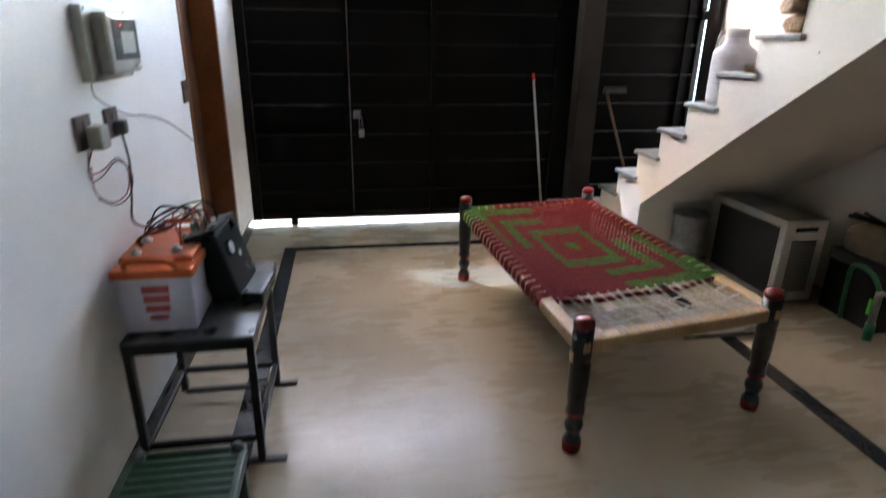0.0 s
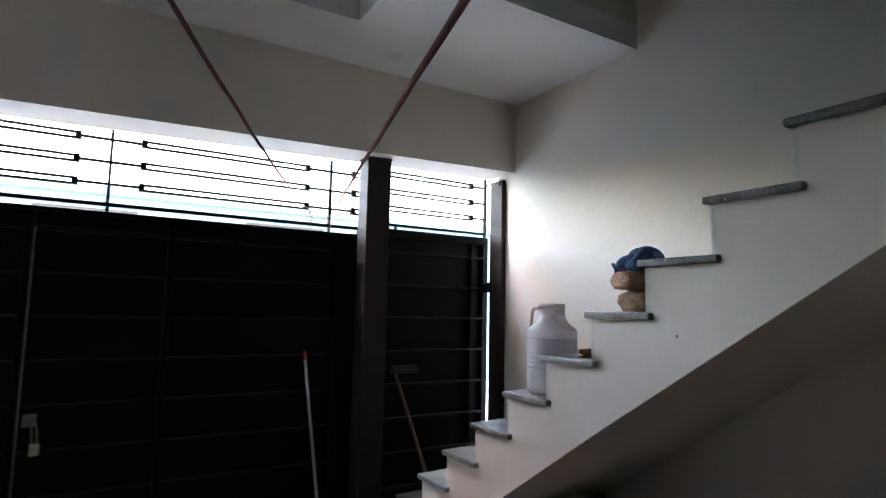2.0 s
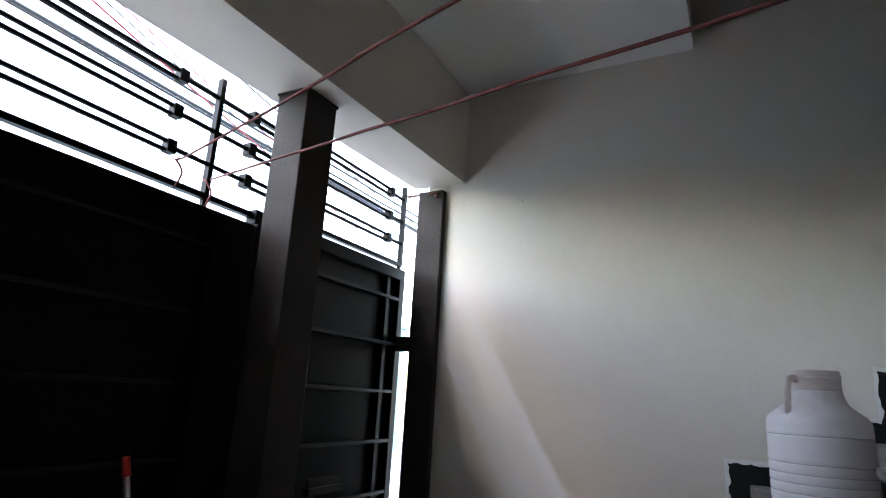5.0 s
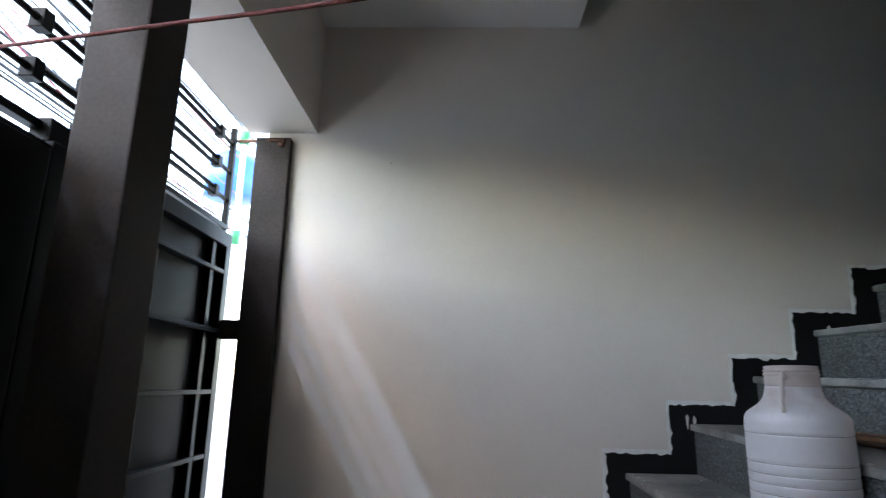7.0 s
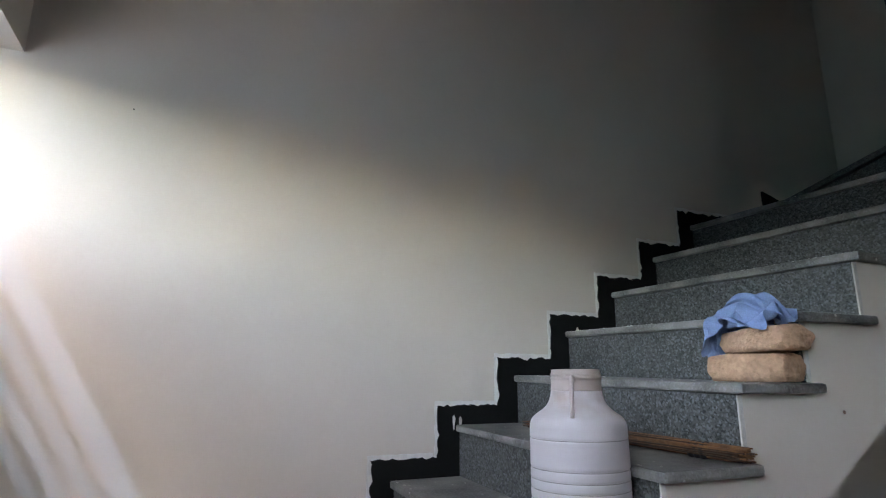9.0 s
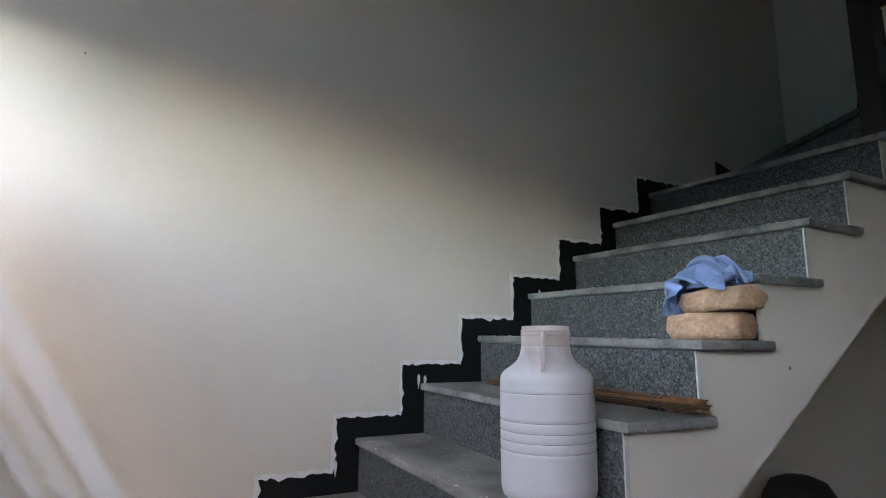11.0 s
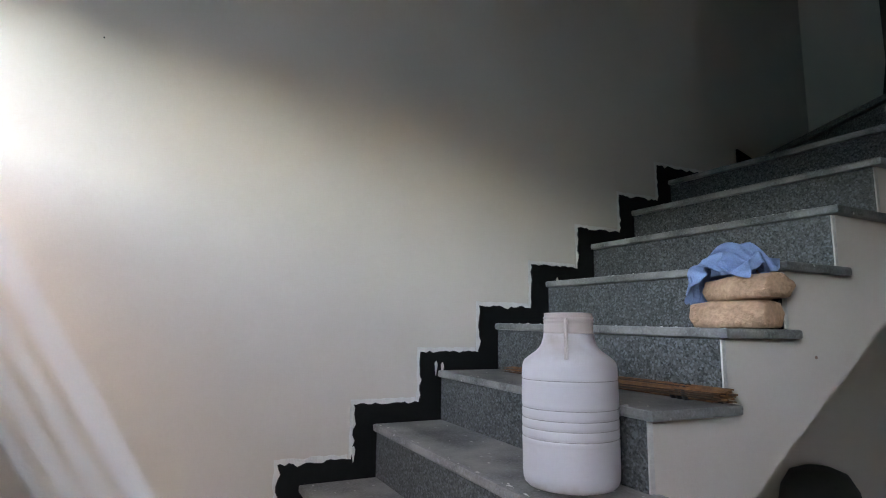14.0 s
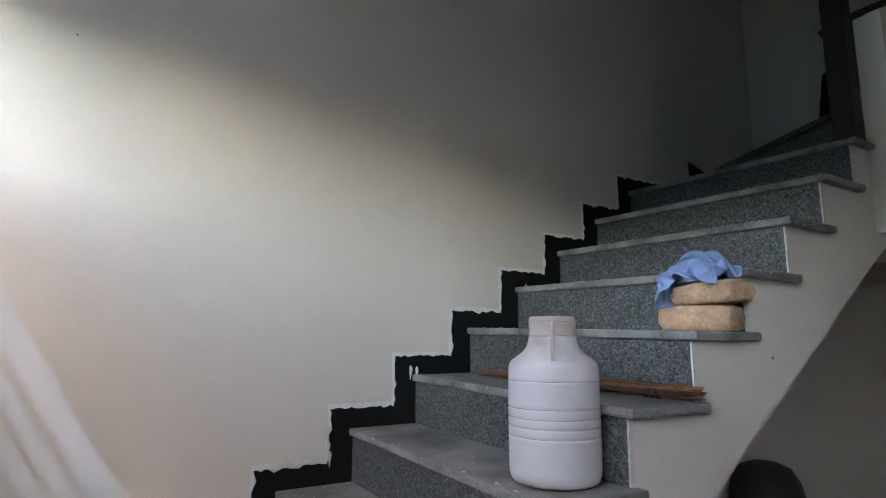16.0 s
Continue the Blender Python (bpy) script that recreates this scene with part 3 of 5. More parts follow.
# ==== things ====
# ---- rope cot ----
M_COTWOOD = mat("pale_cot_wood", (0.55, 0.36, 0.19), 0.5, var=0.18, scale=9, bump=0.1, bscale=70, color2=(0.42, 0.25, 0.12))
M_LACQ = mat("black_lacquer", (0.012, 0.011, 0.010), 0.3, var=0.2, scale=14, bump=0.05, coat=0.3)
M_REDLACQ = mat("red_lacquer", (0.30, 0.025, 0.02), 0.25, var=0.15, scale=14, bump=0.04, coat=0.4)
M_STRING = mat("grey_cotton_string", (0.72, 0.69, 0.65), 0.85, var=0.2, scale=60, bump=0.4, bscale=260)
M_MAROON = mat("maroon_woven_tape", (0.165, 0.020, 0.020), 0.9, spec=0.08, var=0.2, scale=30, bump=0.4, bscale=240, color2=(0.115, 0.012, 0.013))
M_GREEN = mat("green_woven_tape", (0.05, 0.135, 0.028), 0.9, spec=0.08, var=0.2, scale=30, bump=0.4, bscale=240, color2=(0.035, 0.095, 0.018))

COT = pose(1.982, 3.541, 0, 0, 0, 3.1)
cot = thing("rope_cot", "rope cot with maroon and green webbing and turned black legs", "cot", COT)
LW, LL = 0.452, 0.876
leg_prof = [(0.030, 0.0), (0.036, 0.012), (0.038, 0.055), (0.030, 0.07), (0.026, 0.085), (0.034, 0.10), (0.040, 0.12), (0.036, 0.14), (0.026, 0.155), (0.027, 0.165),
            (0.037, 0.18), (0.038, 0.20), (0.034, 0.215), (0.038, 0.24), (0.041, 0.30), (0.042, 0.40), (0.040, 0.41), (0.042, 0.42), (0.042, 0.545)]
cap_prof = [(0.040, 0.545), (0.043, 0.552), (0.043, 0.565), (0.036, 0.580), (0.018, 0.588), (0.0, 0.589)]
for sx in (-1, 1):
    for sy in (-1, 1):
        at = pose(sx * LW, sy * LL, 0)
        bm = bmesh.new()
        bm_lathe(bm, leg_prof, 20, at)
        leg = part("leg", bm, M_LACQ, cot, smooth=True)
        bm = bmesh.new()
        bm_lathe(bm, cap_prof, 20, at)
        part("cap", bm, M_REDLACQ, leg, "glossy red lacquered cap", smooth=True)
        for z0, z1, r in ((0.17, 0.186, 0.0395), (0.0, 0.05, 0.0395)):
            bm = bmesh.new()
            bm_lathe(bm, [(r - 0.006, z0), (r, z0 + 0.004), (r, z1 - 0.004), (r - 0.006, z1)], 20, at)
            part("band", bm, M_REDLACQ, leg, "red painted band", smooth=True)
        box("tenon", sx * LW + sx * 0.034, sx * LW + sx * 0.044, sy * LL - 0.014, sy * LL + 0.014, 0.41, 0.45, M_COTWOOD, cot, 0.002)
        box("tenon", sx * LW - 0.014, sx * LW + 0.014, sy * LL + sy * 0.034, sy * LL + sy * 0.044, 0.46, 0.50, M_COTWOOD, cot, 0.002)
RZ = 0.475
for sx in (-1, 1):
    box("side_rail", sx * LW - 0.03, sx * LW + 0.03, -LL + 0.03, LL - 0.03, RZ - 0.03, RZ + 0.025, M_COTWOOD, cot, 0.012)
for sy in (-1, 1):
    box("end_rail", -LW + 0.03, LW - 0.03, sy * LL - 0.03, sy * LL + 0.03, RZ - 0.03, RZ + 0.028, M_COTWOOD, cot, 0.012)

# webbing: interlaced tapes, green where the pattern asks for it
WEB0, WEB1 = -0.53, LL - 0.035


def green_at(u, v):
    """Woven motif: a ring round a small centre, and nested angles towards two opposite corners."""
    w = v - 0.15
    d = max(abs(u) / 0.40, abs(w) / 0.66)
    if d < 0.10 or 0.31 < d < 0.45:
        return True
    toward = (u < 0) == (w > 0)
    return toward and (0.60 < d < 0.73 or d > 0.88)


TW = 0.0205
nu, nv = int(2 * (LW - 0.03) / TW), int((WEB1 - WEB0) / TW)
cells = {True: bmesh.new(), False: bmesh.new()}
for i in range(nu):
    for j in range(nv):
        u = -LW + 0.03 + (i + 0.5) * 2 * (LW - 0.03) / nu
        v = WEB0 + (j + 0.5) * (WEB1 - WEB0) / nv
        sag = -0.045 * (1 - (u / LW) ** 2) * (1 - ((v - 0.17) / 0.75) ** 2)
        up = (i // 2 + j) % 2
        bm = cells[green_at(u, v) and (i + j) % 7 != 0]
        hu, hv = (TW * 0.56, TW * 0.50) if up else (TW * 0.50, TW * 0.56)
        z = RZ + 0.022 + sag + (0.0018 if up else 0.0)
        vs = [bm.verts.new(p) for p in ((u - hu, v - hv, z - 0.003), (u + hu, v - hv, z - 0.003), (u + hu, v + hv, z - 0.003), (u - hu, v + hv, z - 0.003),
                                       (u - hu * 0.78, v - hv * 0.78, z), (u + hu * 0.78, v - hv * 0.78, z), (u + hu * 0.78, v + hv * 0.78, z), (u - hu * 0.78, v + hv * 0.78, z))]
        bm.faces.new(vs[4:])
        for q in range(4):
            bm.faces.new((vs[q], vs[(q + 1) % 4], vs[4 + (q + 1) % 4], vs[4 + q]))
        bm.faces.new((vs[3], vs[2], vs[1], vs[0]))
tagged(part("webbing", cells[False], M_MAROON, cot, "maroon woven cotton tape"), kind="stuff")
tagged(part("webbing_pattern", cells[True], M_GREEN, cot, "green geometric pattern woven in the tape"), kind="stuff")


def wrap(parent, m, width, material, r=0.036):
    """A tape turned over a rail; the rail runs along local x."""
    bm = bmesh.new()
    pr = [(-0.055, 0.026), (-0.02, 0.034), (0.0, 0.033), (0.022, 0.030), (0.034, 0.014), (0.036, -0.015), (0.028, -0.034), (0.0, -0.038)]
    for a, b in zip(pr, pr[1:]):
        vs = [bm.verts.new(p) for p in ((-width / 2, a[0], a[1]), (width / 2, a[0], a[1]), (width / 2, b[0], b[1]), (-width / 2, b[0], b[1]))]
        bm.faces.new(vs)
        ws = [bm.verts.new((p.co.x, p.co.y * 0.93, p.co.z - 0.003)) for p in vs]
        bm.faces.new(ws[::-1])
    bmesh.ops.transform(bm, matrix=m, verts=bm.verts)
    part("wrapped_tape", bm, material, parent)


rnd = random.Random(4)
n = 22
for sx in (-1, 1):
    for i in range(n):
        v = WEB0 + 0.03 + (WEB1 - WEB0 - 0.06) * i / (n - 1)
        g = (v > 0.58) if sx < 0 else (v < -0.30)
        gap = rnd.uniform(0.014, 0.03)
        wrap(cot, pose(sx * LW, v, RZ, 0, 0, -90 * sx + rnd.uniform(-6, 6)), (WEB1 - WEB0) / n - gap, M_GREEN if g else M_MAROON)
for i in range(16):
    u = -LW + 0.06 + (2 * LW - 0.12) * i / 15
    wrap(cot, pose(u, LL, RZ, 0, 0, rnd.uniform(-5, 5)), 0.042, M_GREEN if u < -0.24 else M_MAROON)
# end cord and the lacing of grey string
bm = bmesh.new()
bm_tube(bm, [(-LW + 0.01 + (2 * LW - 0.02) * i / 12, WEB0 - 0.012 + 0.012 * math.cos(i * 1.1), RZ + 0.014 - 0.022 * math.sin(math.pi * i / 12)) for i in range(13)], 0.012, 8)
part("end_cord", bm, M_MAROON, cot, smooth=True)
for i in range(17):
    u0 = -LW + 0.05 + (2 * LW - 0.1) * i / 16
    for k in ((0, 1) if i % 3 == 0 else (1,)):
        u1 = u0 + (0.05 if k else -0.012) + rnd.uniform(-0.015, 0.02)
        u1 = max(-LW + 0.04, min(LW - 0.04, u1))
        bm = bmesh.new()
        bm_tube(bm, [(u0, WEB0 + 0.012, RZ + 0.018), (u0 * 0.6 + u1 * 0.4, (WEB0 - LL) / 2 + 0.05, RZ + 0.008 - 0.012 * rnd.random()), (u1, -LL + 0.02, RZ + 0.031), (u1, -LL - 0.02, RZ + 0.030)], 0.0028, 5)
        part("lacing_string", bm, M_STRING, cot)
for off in (0.10, 0.19):
    bm = bmesh.new()
    bm_tube(bm, [(-LW + 0.02 + (2 * LW - 0.04) * i / 16, -LL + off + 0.012 * math.sin(i * 1.3) + 0.05 * i / 16, RZ + 0.016 - 0.014 * math.sin(math.pi * i / 16)) for i in range(17)], 0.0042, 5)
    part("cross_string", bm, M_STRING, cot)

# the old frame stands out of square
for piece in cot.children_recursive:
    for v in piece.data.vertices:
        v.co.y += 0.114 * v.co.x

# ---- table with battery and inverter ----
M_TSTEEL = mat("dark_angle_iron", (0.03, 0.032, 0.03), 0.4, 0.4, var=0.25, scale=12, bump=0.1)
M_TTOP = mat("worn_grey_tabletop", (0.10, 0.105, 0.11), 0.3, 0.3, var=0.25, scale=9, bump=0.05, stain=0.3)
table = thing("battery_table", "low dark angle-iron table with a worn grey metal top", "table")
TX0, TX1, TY0, TY1, TZ = -0.045, 0.392, 2.675, 3.41, 0.55
box("tabletop", TX0, TX1, TY0, TY1, TZ - 0.012, TZ, M_TTOP, table, 0.003)
for a in ((TX0, TX1, TY0, TY0 + 0.025), (TX0, TX1, TY1 - 0.025, TY1), (TX0, TX0 + 0.025, TY0 + 0.025, TY1 - 0.025), (TX1 - 0.025, TX1, TY0 + 0.025, TY1 - 0.025)):
    box("apron", *a, TZ - 0.05, TZ - 0.0125, M_TSTEEL, table, 0.002)
for x in (TX0 + 0.001, TX1 - 0.029):
    for y in (TY0 + 0.001, 3.20):
        box("leg", x, x + 0.028, y, y + 0.028, 0.012, TZ - 0.0505, M_TSTEEL, table, 0.003)
for y in (TY0 + 0.004, 3.204):
    box("foot_bar", TX0 + 0.02, TX1 + 0.075, y - 0.004, y + 0.028, 0.0, 0.012, M_TSTEEL, table, 0.003)
    box("cross_bar", TX0 + 0.03, TX1 - 0.03, y + 0.004, y + 0.024, 0.10, 0.125, M_TSTEEL, table, 0.002)
for x in (TX0 + 0.004, TX1 - 0.026):
    box("stretcher", x, x + 0.02, TY0 + 0.03, 3.199, 0.10, 0.125, M_TSTEEL, table, 0.002)

M_BATT = mat("pale_battery_case", (0.62, 0.62, 0.72), 0.4, var=0.06, scale=6, bump=0.03, stain=0.15)
M_ORANGE = mat("orange_plastic", (0.72, 0.13, 0.025), 0.38, var=0.12, scale=8, bump=0.05, stain=0.2)
M_PRINT = mat("faded_red_print", (0.60, 0.12, 0.12), 0.6, var=0.2, scale=40)
M_WHITEPL = mat("white_plastic", (0.75, 0.74, 0.72), 0.4, var=0.05)
batt = thing("battery", "large pale battery with an orange lid on the table", "battery")
bm = bmesh.new()
bm_box(bm, -0.05, 0.195, 2.745, 3.16, TZ + 0.001, 0.755, 0.012)
part("case", bm, M_BATT, batt)
bm = bmesh.new()
bm_box(bm, -0.062, 0.207, 2.733, 3.172, 0.756, 0.79, 0.008)
bm_box(bm, -0.05, 0.195, 2.80, 3.15, 0.788, 0.812, 0.01)
part("lid", bm, M_ORANGE, batt)
for y0 in (2.722, 3.17):
    bm = bmesh.new()
    bm_tube(bm, curve_pts([(-0.01, y0 + 0.03, 0.785), (0.0, y0, 0.82), (0.03, y0 - 0.006, 0.832), (0.115, y0 - 0.006, 0.832), (0.145, y0, 0.82), (0.155, y0 + 0.03, 0.785)], 5), 0.011, 8)
    part("handle", bm, M_ORANGE, batt, smooth=True)
for x, y in ((0.0, 2.84), (0.13, 2.86), (0.0, 2.97), (0.13, 2.99), (0.0, 3.09)):
    bm = bmesh.new()
    bm_lathe(bm, [(0.018, 0.812), (0.018, 0.822), (0.012, 0.826), (0.009, 0.834), (0.0, 0.835)], 14, pose(x, y, 0))
    part("vent_plug", bm, M_WHITEPL, batt, smooth=True)
for z0, z1, w in ((0.70, 0.727, 0.09), (0.665, 0.692, 0.085), (0.63, 0.655, 0.08), (0.60, 0.618, 0.06)):
    box("label_print", 0.065 - w / 2 + 0.01, 0.065 + w / 2 + 0.01, 2.7432, 2.7448, z0, z1, M_PRINT, batt)

M_INV = mat("dark_inverter_shell", (0.004, 0.011, 0.012), 0.3, var=0.15, scale=10, bump=0.03, spec=0.2)
inv = thing("inverter", "black plastic inverter leaning on the battery with a tangle of leads", "inverter")
im = pose(0.285, 3.06, TZ + 0.001, 0, -16, -6)
bm = bmesh.new()
bm_box(bm, -0.055, 0.055, -0.13, 0.13, 0.0, 0.27, 0.012, im @ Matrix.Translation((0, 0, 0.016)))
part("case", bm, M_INV, inv)
bm = bmesh.new()
bm_box(bm, -0.06, 0.06, -0.135, 0.135, 0.272, 0.292, 0.008, im @ Matrix.Translation((0, 0, 0.012)))
part("top_panel", bm, M_INV, inv)
bm = bmesh.new()
bm_box(bm, 0.04, 0.125, -0.12, 0.12, 0.001, 0.05, 0.014, pose(0.285, 3.06, TZ, 0, 0, -6))
part("foot", bm, M_INV, inv)
M_LOGO = mat("white_emblem", (0.7, 0.7, 0.72), 0.5, var=0.05)
for y, z, r in ((-0.03, 0.20, 0.024), (0.03, 0.155, 0.013)):
    bm = bmesh.new()
    bm_lathe(bm, [(r * 0.72, 0.0), (r, 0.001), (r, 0.003), (r * 0.72, 0.0035)], 24, im @ pose(0.0555, y, z, 0, 90, 0))
    part("emblem", bm, M_LOGO, inv)
M_BLKCABLE = mat("black_cable", (0.012, 0.012, 0.013), 0.45, var=0.1)
M_REDCABLE = mat("red_cable", (0.28, 0.02, 0.03), 0.45, var=0.1)


M_ORANGELEAD = mat("orange_lead", (0.40, 0.08, 0.03), 0.5, var=0.15, scale=20)


def cable(name, label, pts, r, material, n=6):
    bm = bmesh.new()
    bm_tube(bm, curve_pts(pts, n), r, 7)
    ob = ob_mesh(name, bm, material, True)
    return tagged(ob, label, "cable")


rnd = random.Random(9)
for i in range(10):
    a = (rnd.uniform(0.17, 0.23), rnd.uniform(2.97, 3.16), 0.83)
    b = (rnd.choice((0.0, 0.13)) + rnd.uniform(-0.02, 0.02), rnd.choice((2.87, 2.99, 3.08)), 0.832)
    mid = ((a[0] + b[0]) / 2 + rnd.uniform(-0.05, 0.05), (a[1] + b[1]) / 2 + rnd.uniform(-0.07, 0.07), 0.86 + rnd.random() * 0.07)
    bm = bmesh.new()
    bm_tube(bm, curve_pts([a, (a[0] - 0.02, a[1], a[2] + 0.06 + 0.03 * rnd.random()), mid, (b[0], b[1], b[2] + 0.03), b], 6), 0.0035, 6)
    part("lead", bm, M_BLKCABLE if i % 5 in (0, 2) else M_REDCABLE if i % 5 == 1 else M_ORANGELEAD, inv, "thick battery lead", smooth=True)
for x, y in ((0.02, 3.10), (0.14, 3.10), (0.20, 3.12)):
    box("terminal_clamp", x - 0.016, x + 0.016, y - 0.02, y + 0.02, 0.813, 0.845, M_STEEL, inv, 0.004)

# ---- cornice over the west door ----
cornice = thing("door_cornice", "carved brown wooden cornice above the door", "cornice")
for k, (dx, z0, z1) in enumerate(((0.05, 2.525, 2.57), (0.085, 2.57, 2.60), (0.12, 2.60, 2.66))):
    box("moulding", WX + 0.001, WX + dx, D0 - 0.03 - dx * 0.3, D1 + 0.03 + dx * 0.3, z0, z1 - 0.001, M_DOORWOOD, cornice, 0.006)
for i in range(12):
    bm = bmesh.new()
    bm_lathe(bm, [(0.0, -0.03), (0.016, -0.02), (0.02, 0.0), (0.016, 0.015), (0.0, 0.02)], 10, pose(WX + 0.055, D0 + 0.04 + i * 0.086, 2.545))
    part("carved_drop", bm, M_DOORWOOD, cornice, smooth=True)
bm = bmesh.new()
bm_lathe(bm, [(0.0026, 0.0), (0.0026, 0.003), (0.0014, 0.004)], 8, pose(EX, 5.053, 2.518, 0, -90, 0))
tagged(ob_mesh("wall_nail", bm, M_TSTEEL), "small dark nail in the cream wall", "nail")
bm = bmesh.new()
bm_lathe(bm, [(0.0055, 0.0), (0.0045, 0.002), (0.002, 0.003)], 9, pose(SX, 3.141, 1.505, 0, -90, 0))
tagged(ob_mesh("rusty_nail", bm, mat("pale_rust", (0.48, 0.31, 0.25), 0.8, var=0.2, scale=60)), "rusty nail head in the stair's side", "nail")

# ---- wall fittings ----
M_METER = mat("grey_green_meter_box", (0.42, 0.43, 0.38), 0.45, var=0.1, scale=12, bump=0.04, stain=0.2)
M_SMOKE = mat("smoky_meter_window", (0.20, 0.22, 0.22), 0.12, var=0.2, scale=20, bump=0.0)
meter = thing("meter_box", "grey-green plastic electricity meter box with a smoky window on the wall", "meter box")
box("backplate", WX, WX + 0.035, 2.87, 3.255, 1.388, 1.622, M_METER, meter, 0.006)
box("cover", WX + 0.036, WX + 0.085, 2.925, 3.205, 1.41, 1.602, M_METER, meter, 0.012)
box("window", WX + 0.0855, WX + 0.089, 2.955, 3.185, 1.455, 1.586, M_SMOKE, meter, 0.003)
box("latch", WX + 0.0855, WX + 0.095, 3.13, 3.17, 1.425, 1.438, M_WHITEPL, meter, 0.003)
box("dial_plate", WX + 0.0892, WX + 0.0897, 3.02, 3.15, 1.475, 1.545, M_METER, meter)
M_LED = bpy.data.materials.new("red_indicator")
M_LED.use_nodes = True
M_LED.node_tree.nodes["Principled BSDF"].inputs["Emission Color"].default_value = (1, 0.05, 0.02, 1)
M_LED.node_tree.nodes["Principled BSDF"].inputs["Emission Strength"].default_value = 0.15
box("indicator", WX + 0.0892, WX + 0.092, 3.02, 3.026, 1.563, 1.567, M_LED, meter)
for y in (2.89, 3.235):
    for z in (1.40, 1.61):
        bm = bmesh.new()
        bm_lathe(bm, [(0.006, 0), (0.006, 0.003), (0.0, 0.004)], 10, pose(WX + 0.035, y, z, 0, 90, 0))
        part("screw", bm, M_STEEL, meter)
M_PLATE = mat("brown_switch_plate", (0.10, 0.06, 0.045), 0.4, var=0.1)


def wall_plate(name, y0, y1, z0, z1, label):
    e = thing(name, label, "socket")
    box("plate", WX, WX + 0.012, y0, y1, z0, z1, M_PLATE, e, 0.003)
    box("rocker", WX + 0.012, WX + 0.017, (y0 + y1) / 2 - 0.012, (y0 + y1) / 2 + 0.012, z1 - 0.045, z1 - 0.015, M_PLATE, e, 0.002)
    return e


so1 = wall_plate("wall_socket", 2.74, 2.85, 1.19, 1.295, "brown wall socket with a grey adapter plugged in")
box("adapter", WX + 0.0125, WX + 0.06, 2.79, 2.86, 1.185, 1.262, M_METER, so1, 0.008)
so2 = wall_plate("wall_socket", 2.98, 3.085, 1.19, 1.293, "brown wall socket with a black plug")
box("plug", WX + 0.0125, WX + 0.05, 3.02, 3.065, 1.2, 1.25, M_BLKCABLE, so2, 0.01)
wall_plate("light_switch", 4.02, 4.13, 1.205, 1.315, "brown light switch plate beside the door")
box_note = tagged(box("paper_note", WX, WX + 0.001, 4.07, 4.115, 1.325, 1.372, M_WHITEPL), "small pale paper sticker on the wall", "sticker")
cable("power_cable", "black power cable hanging from the socket", [(WX + 0.045, 3.0, 1.21), (WX + 0.05, 3.01, 1.10), (WX + 0.03, 3.03, 0.97), (WX + 0.02, 3.03, 0.88), (WX + 0.05, 3.08, 0.835), (0.03, 3.1, 0.832)], 0.004, M_BLKCABLE)
cable("loop_cable", "looped red lead hanging from the adapter", [(WX + 0.03, 2.77, 1.19), (WX + 0.012, 2.76, 1.12), (WX + 0.012, 2.86, 1.105), (WX + 0.014, 3.0, 1.12), (WX + 0.012, 3.09, 1.06), (WX + 0.014, 3.04, 0.985), (WX + 0.012, 2.90, 0.985), (WX + 0.014, 2.78, 1.05), (WX + 0.02, 2.765, 1.14)], 0.0026, M_REDCABLE)
cable("loop_cable", "looped black lead hanging from the adapter", [(WX + 0.025, 2.755, 1.19), (WX + 0.018, 2.75, 1.10), (WX + 0.018, 2.84, 1.09), (WX + 0.02, 2.98, 1.115), (WX + 0.018, 3.10, 1.05), (WX + 0.02, 3.06, 0.98), (WX + 0.018, 2.92, 0.97), (WX + 0.02, 2.78, 1.03)], 0.0026, M_BLKCABLE)
cable("wall_wire", "thin black wire strung along the wall to the door frame", [(WX + 0.02, 2.885, 1.385), (WX + 0.006, 2.95, 1.33), (WX + 0.006, 3.2, 1.25), (WX + 0.006, 3.45, 1.215), (WX + 0.006, 3.7, 1.15), (WX + 0.006, 3.95, 1.06), (WX + 0.012, 4.15, 0.97)], 0.0022, M_BLKCABLE)

# ---- green stool ----
M_GRPL = mat("dark_green_plastic", (0.012, 0.06, 0.028), 0.4, var=0.15, scale=9, bump=0.05)
stool = thing("plastic_stool", "dark green plastic stool with a slotted top", "stool")
for i in range(9):
    y = 2.02 + i * 0.034
    box("top_slat", 0.085, 0.385, y, y + 0.024, 0.335, 0.35, M_GRPL, stool, 0.003)
box("top_frame", 0.07, 0.40, 1.995, 2.015, 0.31, 0.352, M_GRPL, stool, 0.005)
box("top_frame", 0.07, 0.40, 2.33, 2.35, 0.31, 0.352, M_GRPL, stool, 0.005)
box("top_frame", 0.065, 0.086, 2.015, 2.33, 0.31, 0.352, M_GRPL, stool, 0.005)
box("top_frame", 0.384, 0.405, 2.015, 2.33, 0.31, 0.352, M_GRPL, stool, 0.005)
for x in (0.075, 0.36):
    for y in (2.0, 2.31):
        box("leg", x, x + 0.035, y, y + 0.035, 0.0, 0.312, M_GRPL, stool, 0.006)
        bm = bmesh.new()
        bm_lathe(bm, [(0.02, 0.34), (0.022, 0.355), (0.015, 0.37), (0.0, 0.373)], 14, pose(x + 0.0175, y + 0.0175, 0))
        part("corner_knob", bm, M_LACQ, stool, smooth=True)

